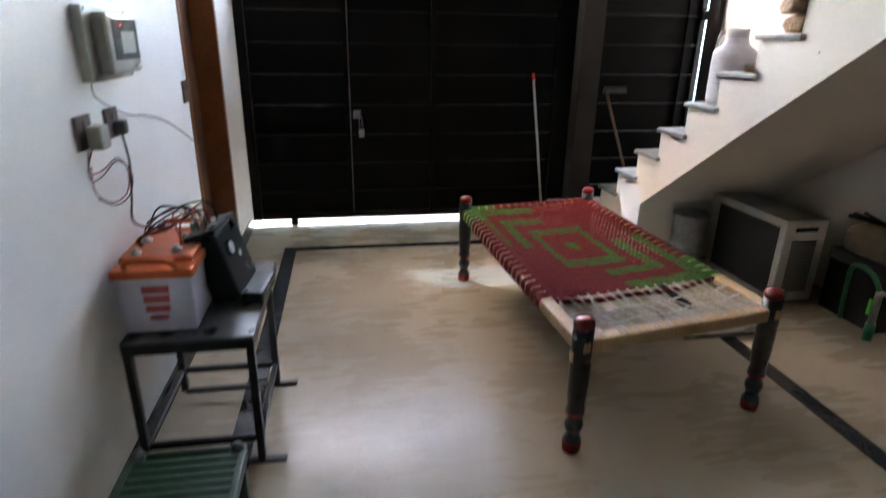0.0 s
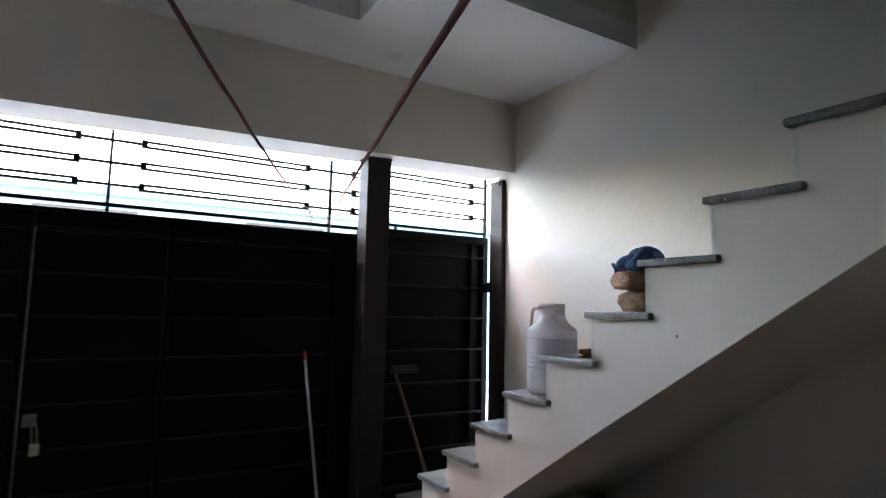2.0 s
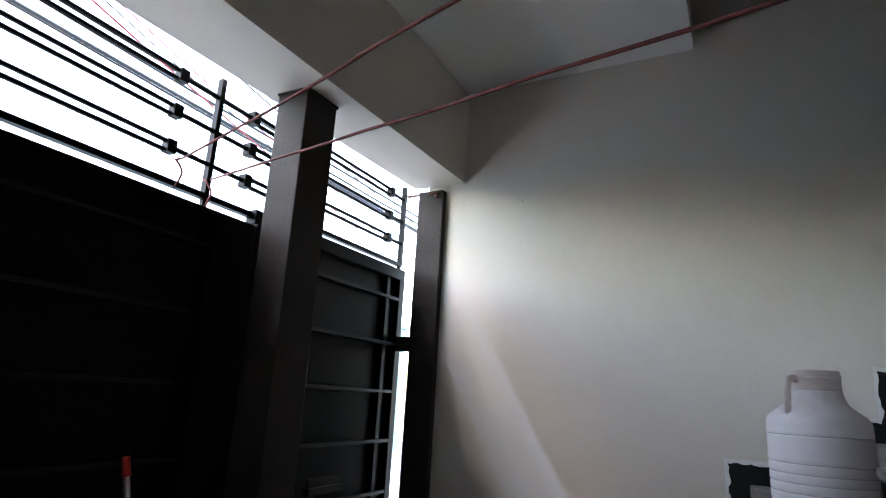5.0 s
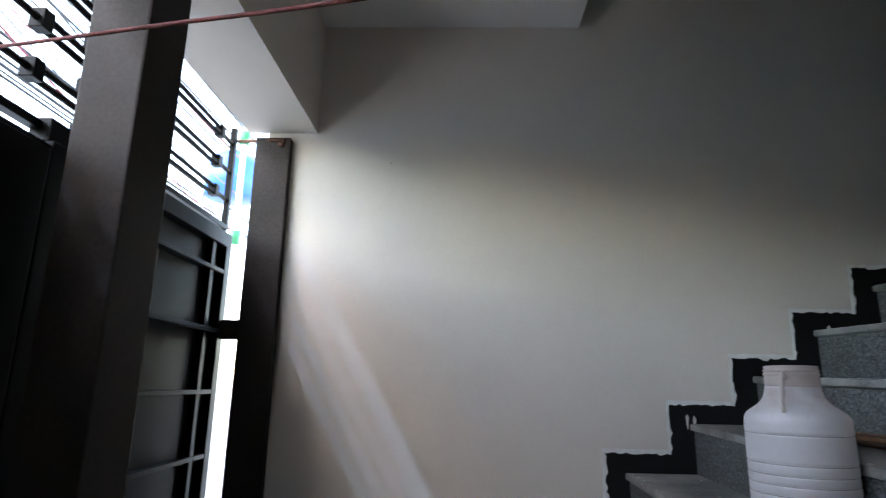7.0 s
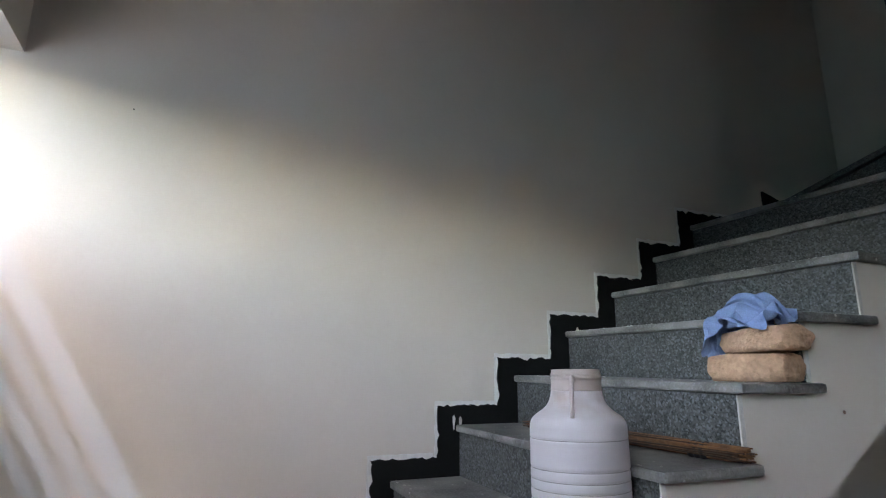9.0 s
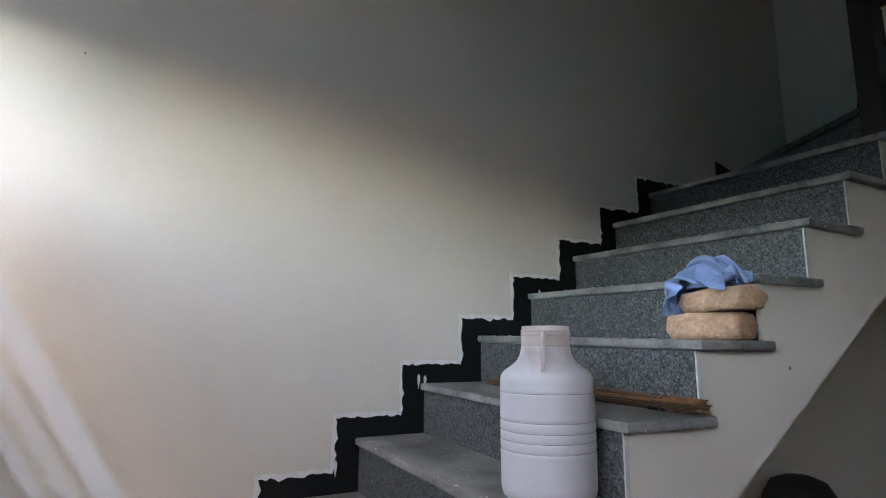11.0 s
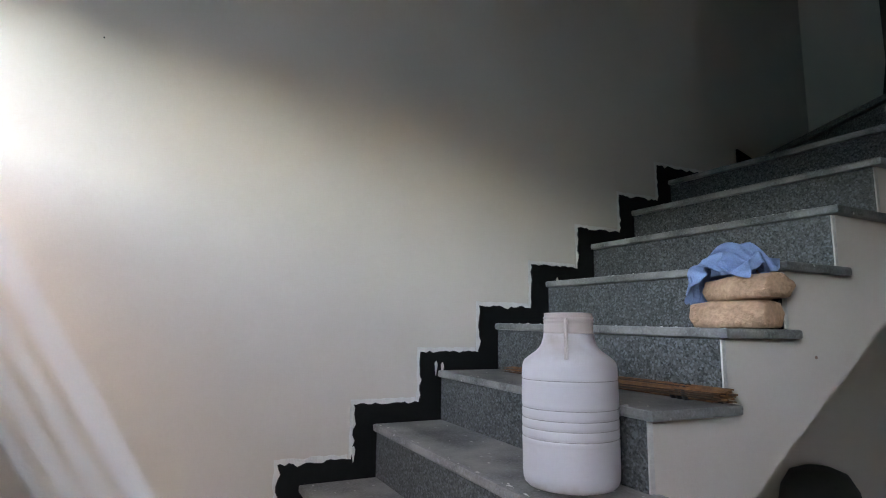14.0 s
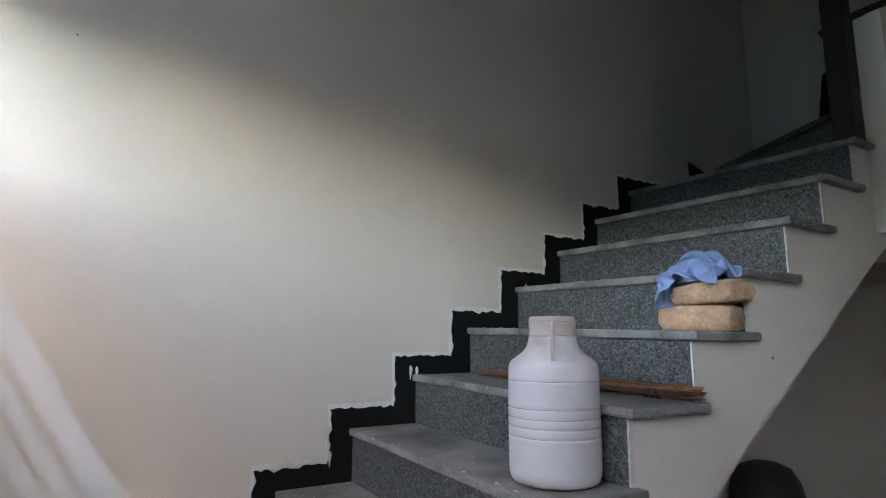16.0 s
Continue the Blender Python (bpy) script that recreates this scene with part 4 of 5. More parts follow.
# ---- under the stair ----
M_ACW = mat("aged_white_ac_casing", (0.56, 0.53, 0.47), 0.5, var=0.08, scale=6, bump=0.05, stain=0.3)
M_GRILL = mat("black_ac_grille", (0.012, 0.012, 0.013), 0.5, var=0.15, scale=20)
AC = pose(3.268, 4.375, 0, 0, 0, 1.6)
ac = thing("air_conditioner_unit", "old white outdoor air conditioner on the floor", "air conditioner", AC)
AW, AH, AD = 0.70, 0.545, 0.29
box("casing", 0.0, AD, -AW, 0.0, 0.03, AH, M_ACW, ac, 0.012)
box("foot", 0.03, AD - 0.03, -AW + 0.06, -AW + 0.12, 0.0, 0.03, M_GRILL, ac)
box("foot", 0.03, AD - 0.03, -0.12, -0.06, 0.0, 0.03, M_GRILL, ac)
box("fan_grille", -0.006, 0.0, -AW + 0.045, -0.1, 0.07, AH - 0.04, M_GRILL, ac, 0.002, "black fan grille")
for i in range(14):
    z = 0.085 + i * (AH - 0.15) / 13
    box("grille_bar", -0.0105, -0.0062, -AW + 0.05, -0.105, z, z + 0.006, M_GRILL, ac)
for i in range(16):
    z = 0.1 + i * 0.021
    box("side_louver", 0.06, AD - 0.06, -AW - 0.0035, -AW, z, z + 0.011, M_GRILL, ac)
box("side_handle", 0.07, AD - 0.07, -AW - 0.006, -AW, AH - 0.06, AH - 0.035, M_GRILL, ac, 0.002)
box("top_lip", -0.004, AD + 0.004, -AW - 0.003, 0.003, AH + 0.0005, AH + 0.012, M_ACW, ac, 0.004)
M_TIN = mat("grey_galvanized_tin", (0.30, 0.31, 0.30), 0.45, 0.5, var=0.2, scale=10, bump=0.05)
bucket = thing("metal_drum", "small grey tin drum beside the air conditioner", "drum")
bm = bmesh.new()
bm_lathe(bm, [(0.108, 0.0), (0.115, 0.01), (0.117, 0.1), (0.122, 0.106), (0.117, 0.112), (0.117, 0.28), (0.12, 0.29)], 28, pose(3.10, 4.335, 0.115))
part("body", bm, M_TIN, bucket, smooth=True)
bm = bmesh.new()
bm_lathe(bm, [(0.122, 0.288), (0.124, 0.295), (0.122, 0.307), (0.10, 0.309), (0.0, 0.310)], 28, pose(3.10, 4.335, 0.115))
part("lid", bm, M_TIN, bucket, smooth=True)
tagged(box("wooden_block", 2.99, 3.21, 4.225, 4.455, 0.0, 0.1145, mat("dark_old_wood", (0.045, 0.032, 0.022), 0.7, var=0.25, scale=9, bump=0.2), None, 0.006), "dark old wooden block under the tin drum", "block")
M_SLAB = mat("pale_marble_offcut", (0.27, 0.25, 0.22), 0.3, var=0.05, scale=4, bump=0.02)
tagged(box("stone_slab", 2.53, 3.08, 3.345, 3.66, 0.005, 0.03, M_SLAB, None, 0.003), "pale marble offcut slab lying on the floor", "slab")
M_TRUNK = mat("black_trunk_paint", (0.010, 0.009, 0.008), 0.55, var=0.2, scale=8, bump=0.1)
trunk = thing("storage_trunk", "black metal trunk standing against the wall under the stair", "trunk")
box("body", 3.625, 3.845, 3.275, 3.665, 0.0, 0.33, M_TRUNK, trunk, 0.008)
box("lid", 3.618, 3.852, 3.268, 3.672, 0.331, 0.395, M_TRUNK, trunk, 0.012)
box("latch", 3.61, 3.618, 3.45, 3.49, 0.29, 0.36, M_TRUNK, trunk, 0.002)
M_SACK = mat("dusty_beige_sacking", (0.34, 0.27, 0.18), 0.9, var=0.2, scale=9, bump=0.5, bscale=160, stain=0.4)
bm = bmesh.new()
bmesh.ops.create_icosphere(bm, subdivisions=5, radius=1.0)
for v in bm.verts:
    q = v.co.copy()
    flat = Vector((math.copysign(abs(q.x) ** 0.6, q.x), math.copysign(abs(q.y) ** 0.55, q.y), math.copysign(abs(q.z) ** 0.75, q.z)))
    crease = 0.10 * noise.noise(q * 2.4) + 0.05 * noise.noise(q * 6.0 + Vector((3, 1, 0))) - 0.04 * abs(noise.noise(q * 11.0))
    v.co = Vector((3.735 + flat.x * 0.108 * (1 + crease), 3.46 + flat.y * 0.20 * (1 + crease), max(0.398, 0.475 + flat.z * 0.082 * (1 + 1.5 * crease) + 0.03 * q.x)))
tagged(ob_mesh("sack", bm, M_SACK, True), "dusty beige sack lying creased on the black trunk", "sack")
for i, (a, b, r) in enumerate((((3.68, 3.66, 0.585), (3.78, 3.12, 0.60), 0.012), ((3.72, 3.67, 0.592), (3.70, 3.18, 0.583), 0.010), ((3.77, 3.65, 0.60), (3.66, 3.24, 0.578), 0.009))):
    bm = bmesh.new()
    bm_tube(bm, [a, b], r, 8)
    tagged(ob_mesh("iron_rod", bm, M_TSTEEL, True), "dark iron rod lying across the beige sack", "rod", "iron rods")
pump = thing("water_pump", "small electric water pump with green pipe fittings", "pump")
M_PUMP = mat("dark_pump_casting", (0.05, 0.055, 0.055), 0.45, 0.3, var=0.2, scale=14, bump=0.1)
M_GRPIPE = mat("green_pipe", (0.02, 0.22, 0.09), 0.35, var=0.1)
bm = bmesh.new()
bm_lathe(bm, [(0.03, 0.0), (0.07, 0.01), (0.075, 0.05), (0.072, 0.16), (0.055, 0.19), (0.02, 0.2)], 20, pose(3.62, 3.02, 0.11, 90, 0, 0))
part("motor", bm, M_PUMP, pump, smooth=True)
box("base", 3.54, 3.70, 2.84, 3.06, 0.0, 0.03, M_PUMP, pump, 0.006)
for i in range(6):
    box("cooling_fin", 3.535, 3.705, 2.86 + i * 0.026, 2.868 + i * 0.026, 0.03, 0.20, M_PUMP, pump, 0.002)
bm = bmesh.new()
bm_tube(bm, [(3.55, 3.225, 0.0), (3.55, 3.225, 0.10)], 0.026, 14)
part("pipe_fitting", bm, M_GRPIPE, pump, smooth=True)
bm = bmesh.new()
bm_tube(bm, [(3.55, 3.225, 0.10), (3.55, 3.225, 0.28), (3.56, 3.12, 0.30), (3.60, 3.05, 0.20)], 0.02, 12)
part("valve_stem", bm, M_STEEL, pump, smooth=True)
M_TAGGREEN = mat("bright_green_tag", (0.10, 0.75, 0.10), 0.5, var=0.05)
box("tag", 3.522, 3.529, 3.232, 3.25, 0.15, 0.24, M_TAGGREEN, pump)
cable("garden_hose", "green hose bent in an arc before the trunk", [(3.60, 3.468, 0.012), (3.575, 3.455, 0.2), (3.535, 3.42, 0.34), (3.52, 3.375, 0.385), (3.52, 3.315, 0.388), (3.535, 3.265, 0.355), (3.55, 3.23, 0.29)], 0.014, M_GRPIPE)
knob = thing("pump_cap", "dark rounded rubber cap standing on the sack", "cap")
bm = bmesh.new()
bm_lathe(bm, [(0.02, 0.0), (0.03, 0.004), (0.03, 0.054), (0.042, 0.069), (0.045, 0.094), (0.03, 0.119), (0.0, 0.124)], 18, pose(3.735, 3.335, 0.525))
part("body", bm, M_GRILL, knob, smooth=True)
M_OLIVE = mat("dark_olive_cover", (0.035, 0.036, 0.028), 0.6, var=0.15, scale=5, bump=0.1)
drum = thing("covered_drum", "dark olive covered drum under the stair", "drum")
bm = bmesh.new()
bm_lathe(bm, [(0.15, 0.0), (0.165, 0.02), (0.168, 0.4), (0.17, 0.72)], 32, pose(3.52, 1.96, 0, 0, 0, 0))
part("body", bm, M_OLIVE, drum, smooth=True)
bm = bmesh.new()
bm_lathe(bm, [(0.174, 0.70), (0.174, 0.78), (0.16, 0.86), (0.12, 0.93), (0.06, 0.955), (0.0, 0.96)], 32, pose(3.52, 1.96, 0, 0, 0, 0))
part("cover", bm, M_OLIVE, drum, smooth=True)

# ---- on the stair ----
M_JUG = mat("milky_white_plastic", (0.87, 0.855, 0.88), 0.42, var=0.04, scale=7, bump=0.04, bscale=50, stain=0.25)
M_JUGDIRT = mat("grimy_jug_plastic", (0.79, 0.75, 0.73), 0.5, var=0.06, scale=16, bump=0.06, color2=(0.58, 0.45, 0.38), stain=0.3)
def gather_dirt(m):
    """Brown dirt caught round the foot and on the shoulder, broken up by noise."""
    n, l = m.node_tree.nodes, m.node_tree.links
    b, tc = n["Principled BSDF"], n["Texture Coordinate"]
    sep = n.new("ShaderNodeSeparateXYZ")
    l.new(tc.outputs["Object"], sep.inputs[0])
    no = n.new("ShaderNodeTexNoise")
    no.inputs["Scale"].default_value, no.inputs["Detail"].default_value = 16, 7
    l.new(tc.outputs["Object"], no.inputs["Vector"])
    src = b.inputs["Base Color"].links[0].from_socket
    for lo, hi, most in ((0.03, 0.0, 1.1), (0.29, 0.36, 0.75)):
        rng = n.new("ShaderNodeMapRange")
        rng.inputs[1].default_value, rng.inputs[2].default_value, rng.inputs[4].default_value = lo, hi, most
        l.new(sep.outputs[2], rng.inputs[0])
        cut = n.new("ShaderNodeMapRange")
        cut.inputs[1].default_value, cut.inputs[2].default_value = 0.42, 0.72
        l.new(no.outputs[0], cut.inputs[0])
        mul = n.new("ShaderNodeMath")
        mul.operation, mul.use_clamp = "MULTIPLY", True
        l.new(rng.outputs[0], mul.inputs[0])
        l.new(cut.outputs[0], mul.inputs[1])
        mx = n.new("ShaderNodeMixRGB")
        mx.inputs[2].default_value = (0.40, 0.27, 0.19, 1)
        l.new(mul.outputs[0], mx.inputs[0])
        l.new(src, mx.inputs[1])
        src = mx.outputs[0]
    l.new(src, b.inputs["Base Color"])


for jm in (M_JUG, M_JUGDIRT):
    jb = jm.node_tree.nodes["Principled BSDF"]
    gather_dirt(jm)
    jn, jl = jm.node_tree.nodes, jm.node_tree.links
    tr = jn.new("ShaderNodeBsdfTranslucent")
    tr.inputs[0].default_value = (0.97, 0.90, 0.88, 1)
    jx = jn.new("ShaderNodeMixShader")
    jx.inputs[0].default_value = 0.42
    jl.new(jb.outputs[0], jx.inputs[1])
    jl.new(tr.outputs[0], jx.inputs[2])
    jl.new(jx.outputs[0], jn["Material Output"].inputs[0])
jug = thing("plastic_jug", "milky white plastic jug with a ribbed body on the stair", "jug", pose(2.915, 3.915, step_z(6) + 0.005, 0, 0, 138) @ Matrix.Scale(0.94, 4))


def dense(prof, step=0.004):
    """The same outline with points a few millimetres apart."""
    out = [prof[0]]
    for (r0, z0), (r1, z1) in zip(prof, prof[1:]):
        k = max(1, int(math.hypot(r1 - r0, z1 - z0) / step))
        out += [(r0 + (r1 - r0) * q / k, z0 + (z1 - z0) * q / k) for q in range(1, k + 1)]
    return out


GROOVES = (0.122, 0.146, 0.169, 0.194, 0.264)
prof = [(0.10, 0.0), (0.110, 0.003), (0.117, 0.010), (0.1205, 0.02), (0.122, 0.035), (0.122, 0.06)]
for zr in GROOVES:
    swell = 0.0012 if zr < 0.2 else 0.0004
    prof += [(0.122 + swell * 0.5, zr - 0.012), (0.122 + swell, zr - 0.006), (0.1222, zr - 0.0025), (0.1209, zr), (0.1222, zr + 0.0025), (0.122 + swell, zr + 0.006)]
prof += [(0.122, 0.285), (0.1215, 0.296), (0.119, 0.305), (0.114, 0.313), (0.106, 0.320), (0.096, 0.327), (0.086, 0.334), (0.077, 0.343), (0.0705, 0.354), (0.0665, 0.367), (0.0645, 0.380)]
bm = bmesh.new()
bm_lathe(bm, dense(prof), 56)
part("body", bm, M_JUG, jug, smooth=True)
M_GRIME = mat("brown_grime", (0.66, 0.59, 0.56), 0.8, var=0.25, scale=40)
for zr in GROOVES:
    bm = bmesh.new()
    bm_lathe(bm, [(0.1205, zr - 0.0012), (0.1217, zr - 0.0007), (0.1217, zr + 0.0007), (0.1205, zr + 0.0012)], 56)
    part("moulded_groove", bm, M_GRIME, jug, "dirt-filled moulded groove", smooth=True)
bm = bmesh.new()
bm_lathe(bm, dense([(0.0645, 0.380), (0.0635, 0.408), (0.0655, 0.410), (0.0655, 0.4125), (0.0635, 0.4145), (0.0635, 0.4175), (0.0655, 0.4195), (0.0655, 0.422), (0.0625, 0.424), (0.0625, 0.433), (0.0575, 0.4335), (0.0555, 0.428), (0.0, 0.426)]), 48)
part("neck", bm, M_JUGDIRT, jug, "grimy threaded neck", smooth=True)
bm = bmesh.new()
bm_tube(bm, curve_pts([(0.060, 0, 0.406), (0.078, 0, 0.410), (0.093, 0, 0.402), (0.099, 0, 0.38), (0.101, 0, 0.350), (0.106, 0, 0.316)], 6), 0.0095, 12)
bmesh.ops.scale(bm, vec=(1, 0.55, 1), verts=bm.verts)
part("handle", bm, M_JUGDIRT, jug, "moulded grimy handle", smooth=True)

M_BRICK = mat("weathered_tan_brick", (0.58, 0.37, 0.24), 0.88, var=0.22, scale=12, bump=0.9, bscale=70, color2=(0.40, 0.24, 0.15), stain=0.3)


def loose_brick(m, seed):
    bm = bmesh.new()
    bm_box(bm, -0.116, 0.116, -0.062, 0.062, 0.0, 0.077, 0.014)
    bmesh.ops.subdivide_edges(bm, edges=[e for e in bm.edges if e.calc_length() > 0.03], cuts=9, use_grid_fill=True)
    for v in bm.verts:
        d = noise.noise(v.co * 13 + Vector((seed, 0, 0))) + 0.5 * noise.noise(v.co * 44 + Vector((0, seed, 0)))
        # knocked-off corners and edges
        c = max(0.0, abs(v.co.x) / 0.116 + abs(v.co.y) / 0.062 + abs(v.co.z - 0.038) / 0.039 - 2.05)
        chip = c * (0.008 + 0.02 * max(0.0, noise.noise(v.co * 22 + Vector((seed, seed, 2)))))
        flat = 0 if v.co.z < 0.004 else 1
        n3 = Vector((v.co.x / 0.116, v.co.y / 0.062, flat * (v.co.z - 0.038) / 0.039))
        v.co += n3 * (0.005 * d - chip)
        v.co.z = max(v.co.z, 0.0)
    ob = ob_mesh("loose_brick", bm, M_BRICK, True)
    ob.matrix_world = m
    return tagged(ob, "weathered tan brick with worn corners stacked on the stair", "brick", "stacked bricks")


loose_brick(pose(2.88, 3.335, step_z(8) + 0.0035, 0, 0, 4), 3.0)
loose_brick(pose(2.842, 3.332, step_z(8) + 0.0825, 0, 1.5, -9) @ Matrix.Diagonal((0.98, 0.95, 0.86, 1)), 9.0)

M_CLOTH = mat("blue_cotton_cloth", (0.235, 0.34, 0.56), 0.9, var=0.15, scale=14, bump=0.25, bscale=260, color2=(0.18, 0.265, 0.45))
def drape(n=34, size=0.40, steps=36):
    """A square cloth dropped in a heap on the bricks and left to settle."""
    g = np.linspace(-0.5, 0.5, n)
    u, v = np.meshgrid(g, g, indexing="ij")
    rs = np.random.RandomState(11)
    fold = sum(rs.uniform(0.4, 1) * np.sin(u * rs.uniform(-24, 24) + v * rs.uniform(-24, 24) + rs.uniform(0, 6.3)) for q in range(5)) / 2.2
    fold2 = sum(rs.uniform(0.4, 1) * np.sin(u * rs.uniform(-20, 20) + v * rs.uniform(-20, 20) + rs.uniform(0, 6.3)) for q in range(5)) / 2.2
    p = np.stack([u * size * 0.54 + fold2 * 0.024 + 0.03, v * size * 0.26 + fold * 0.014 + 0.008, 0.135 + fold * 0.042 - 0.12 * u * u - 0.35 * np.maximum(u - 0.1, 0)], -1)
    old = p.copy()
    h = size / (n - 1)
    ii, jj = np.meshgrid(np.arange(n), np.arange(n), indexing="ij")
    near = (np.abs(ii.reshape(-1, 1) - ii.reshape(1, -1)) <= 1) & (np.abs(jj.reshape(-1, 1) - jj.reshape(1, -1)) <= 1)
    links = []
    for a, b, k in ((1, 0, 1.0), (0, 1, 1.0), (1, 1, 0.6), (2, 0, 0.18), (0, 2, 0.18)):
        links.append((np.s_[a:, b:], np.s_[:n - a, :n - b], h * (a * a + b * b) ** 0.5, k))
    links.append((np.s_[1:, :-1], np.s_[:-1, 1:], h * 2 ** 0.5, 0.6))
    for s in range(steps):
        vel = (p - old) * 0.75
        old = p.copy()
        p = p + np.clip(vel, -0.006, 0.006)
        p[..., 2] -= 0.0007
        for it in range(4):
            for A, B, r, k in links:
                d = p[A] - p[B]
                L = np.sqrt((d * d).sum(-1, keepdims=True)) + 1e-9
                c = d * (0.5 * 0.5 * k * (L - r) / L)
                p[A] = p[A] - c
                p[B] = p[B] + c
        f = p.reshape(-1, 3)
        dd = f[:, None] - f[None]
        L2 = (dd * dd).sum(-1)
        L2[near] = 1
        a, b = np.nonzero(L2 < 0.011 ** 2)
        L = np.sqrt(L2[a, b])[:, None] + 1e-6
        np.add.at(f, a, dd[a, b] * (0.22 * (0.011 - L) / L))
        p = f.reshape(n, n, 3)
        # bricks below, tread under them, riser behind
        x, y, z = p[..., 0], p[..., 1], p[..., 2]
        gap = np.stack([0.112 - x, x + 0.135, 0.066 - y, y + 0.30, 0.006 - z], -1)
        inside = (gap > 0).all(-1)
        top = inside & (gap[..., 4] <= np.minimum(gap[..., 0], np.minimum(gap[..., 1], gap[..., 2])) + 0.01)
        z[top] = 0.006
        old[top] = old[top] * 0.3 + p[top] * 0.7
        e = inside & ~top & (gap[..., 0] <= gap[..., 2]) & (gap[..., 0] <= gap[..., 1])
        x[e] = 0.112
        s2 = inside & ~top & ~e & (gap[..., 2] <= gap[..., 1])
        y[s2] = 0.066
        w = inside & ~top & ~e & ~s2
        x[w] = -0.135
        # the bundle of cloth inside the heap
        e3 = np.sqrt(((x - 0.01) / 0.075) ** 2 + (y / 0.056) ** 2 + (np.maximum(z, 0) / 0.096) ** 2) + 1e-6
        lump = (e3 < 1) & (z > -0.01)
        p[lump] = p[lump] / e3[lump][:, None]
        np.maximum(z, -0.143, out=z)
        np.maximum(y, -0.062, out=y)
    return p


cloth = thing("cloth_rag", "crumpled light blue cotton rag draped over the bricks", "cloth", pose(2.864, 3.342, step_z(8) + 0.149))
pts = drape()
cells = len(pts)
bm = bmesh.new()
grid = [[bm.verts.new(tuple(float(c) for c in pts[i, j])) for j in range(cells)] for i in range(cells)]
for i in range(cells - 1):
    for j in range(cells - 1):
        bm.faces.new((grid[i][j], grid[i + 1][j], grid[i + 1][j + 1], grid[i][j + 1]))
sheet = part("sheet", bm, M_CLOTH, cloth, smooth=True)
sheet.modifiers.new("thickness", "SOLIDIFY").thickness = 0.002
rounding = sheet.modifiers.new("rounding", "SUBSURF")
rounding.levels = rounding.render_levels = 2
bm = bmesh.new()
bmesh.ops.create_icosphere(bm, subdivisions=4, radius=1.0)
for v in bm.verts:
    d = 1 + 0.08 * noise.noise(v.co * 3)
    v.co = Vector((0.01 + v.co.x * 0.066 * d, v.co.y * 0.048 * d, max(0.0, v.co.z) * 0.086 * d + 0.004))
part("inner_bundle", bm, M_CLOTH, cloth, smooth=True)

M_TWIG = mat("brown_broom_twigs", (0.25, 0.115, 0.04), 0.7, var=0.3, scale=34, bump=0.2, color2=(0.11, 0.045, 0.018))
M_TWIGDARK = mat("dark_broom_twigs", (0.085, 0.04, 0.018), 0.75, var=0.3, scale=34, bump=0.2)
broom = thing("twig_broom", "brown twig hand broom lying on the stair tread", "broom")
rnd = random.Random(21)
B0, B1 = Vector((2.785, 3.555, step_z(7) + 0.022)), Vector((3.70, 3.585, step_z(7) + 0.014 + FALL * 0.85))
for i in range(90):
    a, r = rnd.uniform(0, 2 * math.pi), 0.019 * math.sqrt(rnd.random())
    o0 = Vector((rnd.uniform(-0.05, 0.012), r * math.cos(a), r * math.sin(a)))
    spread = 3.0
    o1 = Vector((rnd.uniform(-0.3, 0.0), r * math.cos(a) * spread + rnd.uniform(-0.012, 0.02), r * math.sin(a) * 0.6))
    p0, p1 = B0 + o0, B1 + o1
    pm = p0.lerp(p1, 0.5) + Vector((0, rnd.uniform(-0.004, 0.004), rnd.uniform(-0.003, 0.003)))
    for p in (p0, pm, p1):
        p.z = max(p.z, step_z(7) + FALL * (p.x - SX) / (EX - SX) + 0.003)
        p.y = max(p.y, step_y(8) + 0.018)
    bm = bmesh.new()
    bm_tube(bm, [p0, pm, p1], 0.0022, 5, 0.0011)
    part("twig", bm, M_TWIG if i % 3 else M_TWIGDARK, broom)
for dx in (0.085, 0.105, 0.125):
    bm = bmesh.new()
    bm_lathe(bm, [(0.021, -0.006), (0.0235, -0.004), (0.0235, 0.004), (0.021, 0.006)], 18, pose(B0.x + dx, B0.y + 0.003, B0.z, 0, 90, 2))
    part("binding", bm, M_GRILL, broom, "black wound binding", smooth=True)

# ---- by the gate ----
M_ALU = mat("bare_aluminium_pole", (0.55, 0.55, 0.55), 0.35, 0.8, var=0.1)
M_REDPL = mat("red_plastic", (0.65, 0.03, 0.02), 0.35, var=0.08)
mop = thing("floor_mop", "grey metal mop with a red cap leaning on the gate", "mop")
T0, T1 = Vector((2.40, 5.42, 0.03)), Vector((2.335, 5.725, 1.215))
bm = bmesh.new()
bm_tube(bm, [T0, T1], 0.010, 12)
part("pole", bm, M_ALU, mop, smooth=True)
bm = bmesh.new()
d = (T1 - T0).normalized()
bm_tube(bm, [T1, T1 + d * 0.01, T1 + d * 0.05, T1 + d * 0.058], 0.0135, 12, 0.011)
part("cap", bm, M_REDPL, mop, "red plastic cap", smooth=True)
for i in range(26):
    a = i * 0.2417
    bm = bmesh.new()
    bm_tube(bm, curve_pts([T0 + Vector((0, 0, 0.05)), T0 + Vector((0.05 * math.cos(a * 6), 0.05 * math.sin(a * 6), 0.03)), (T0.x + 0.13 * math.cos(a * 6), T0.y + 0.13 * math.sin(a * 6), 0.007)], 4), 0.005, 5)
    part("strand", bm, M_STRING, mop)
M_POLEWOOD = mat("varnished_pole_wood", (0.15, 0.065, 0.026), 0.45, var=0.2, scale=12)
wiper = thing("floor_wiper", "wooden floor wiper leaning head up by the gate post", "squeegee")
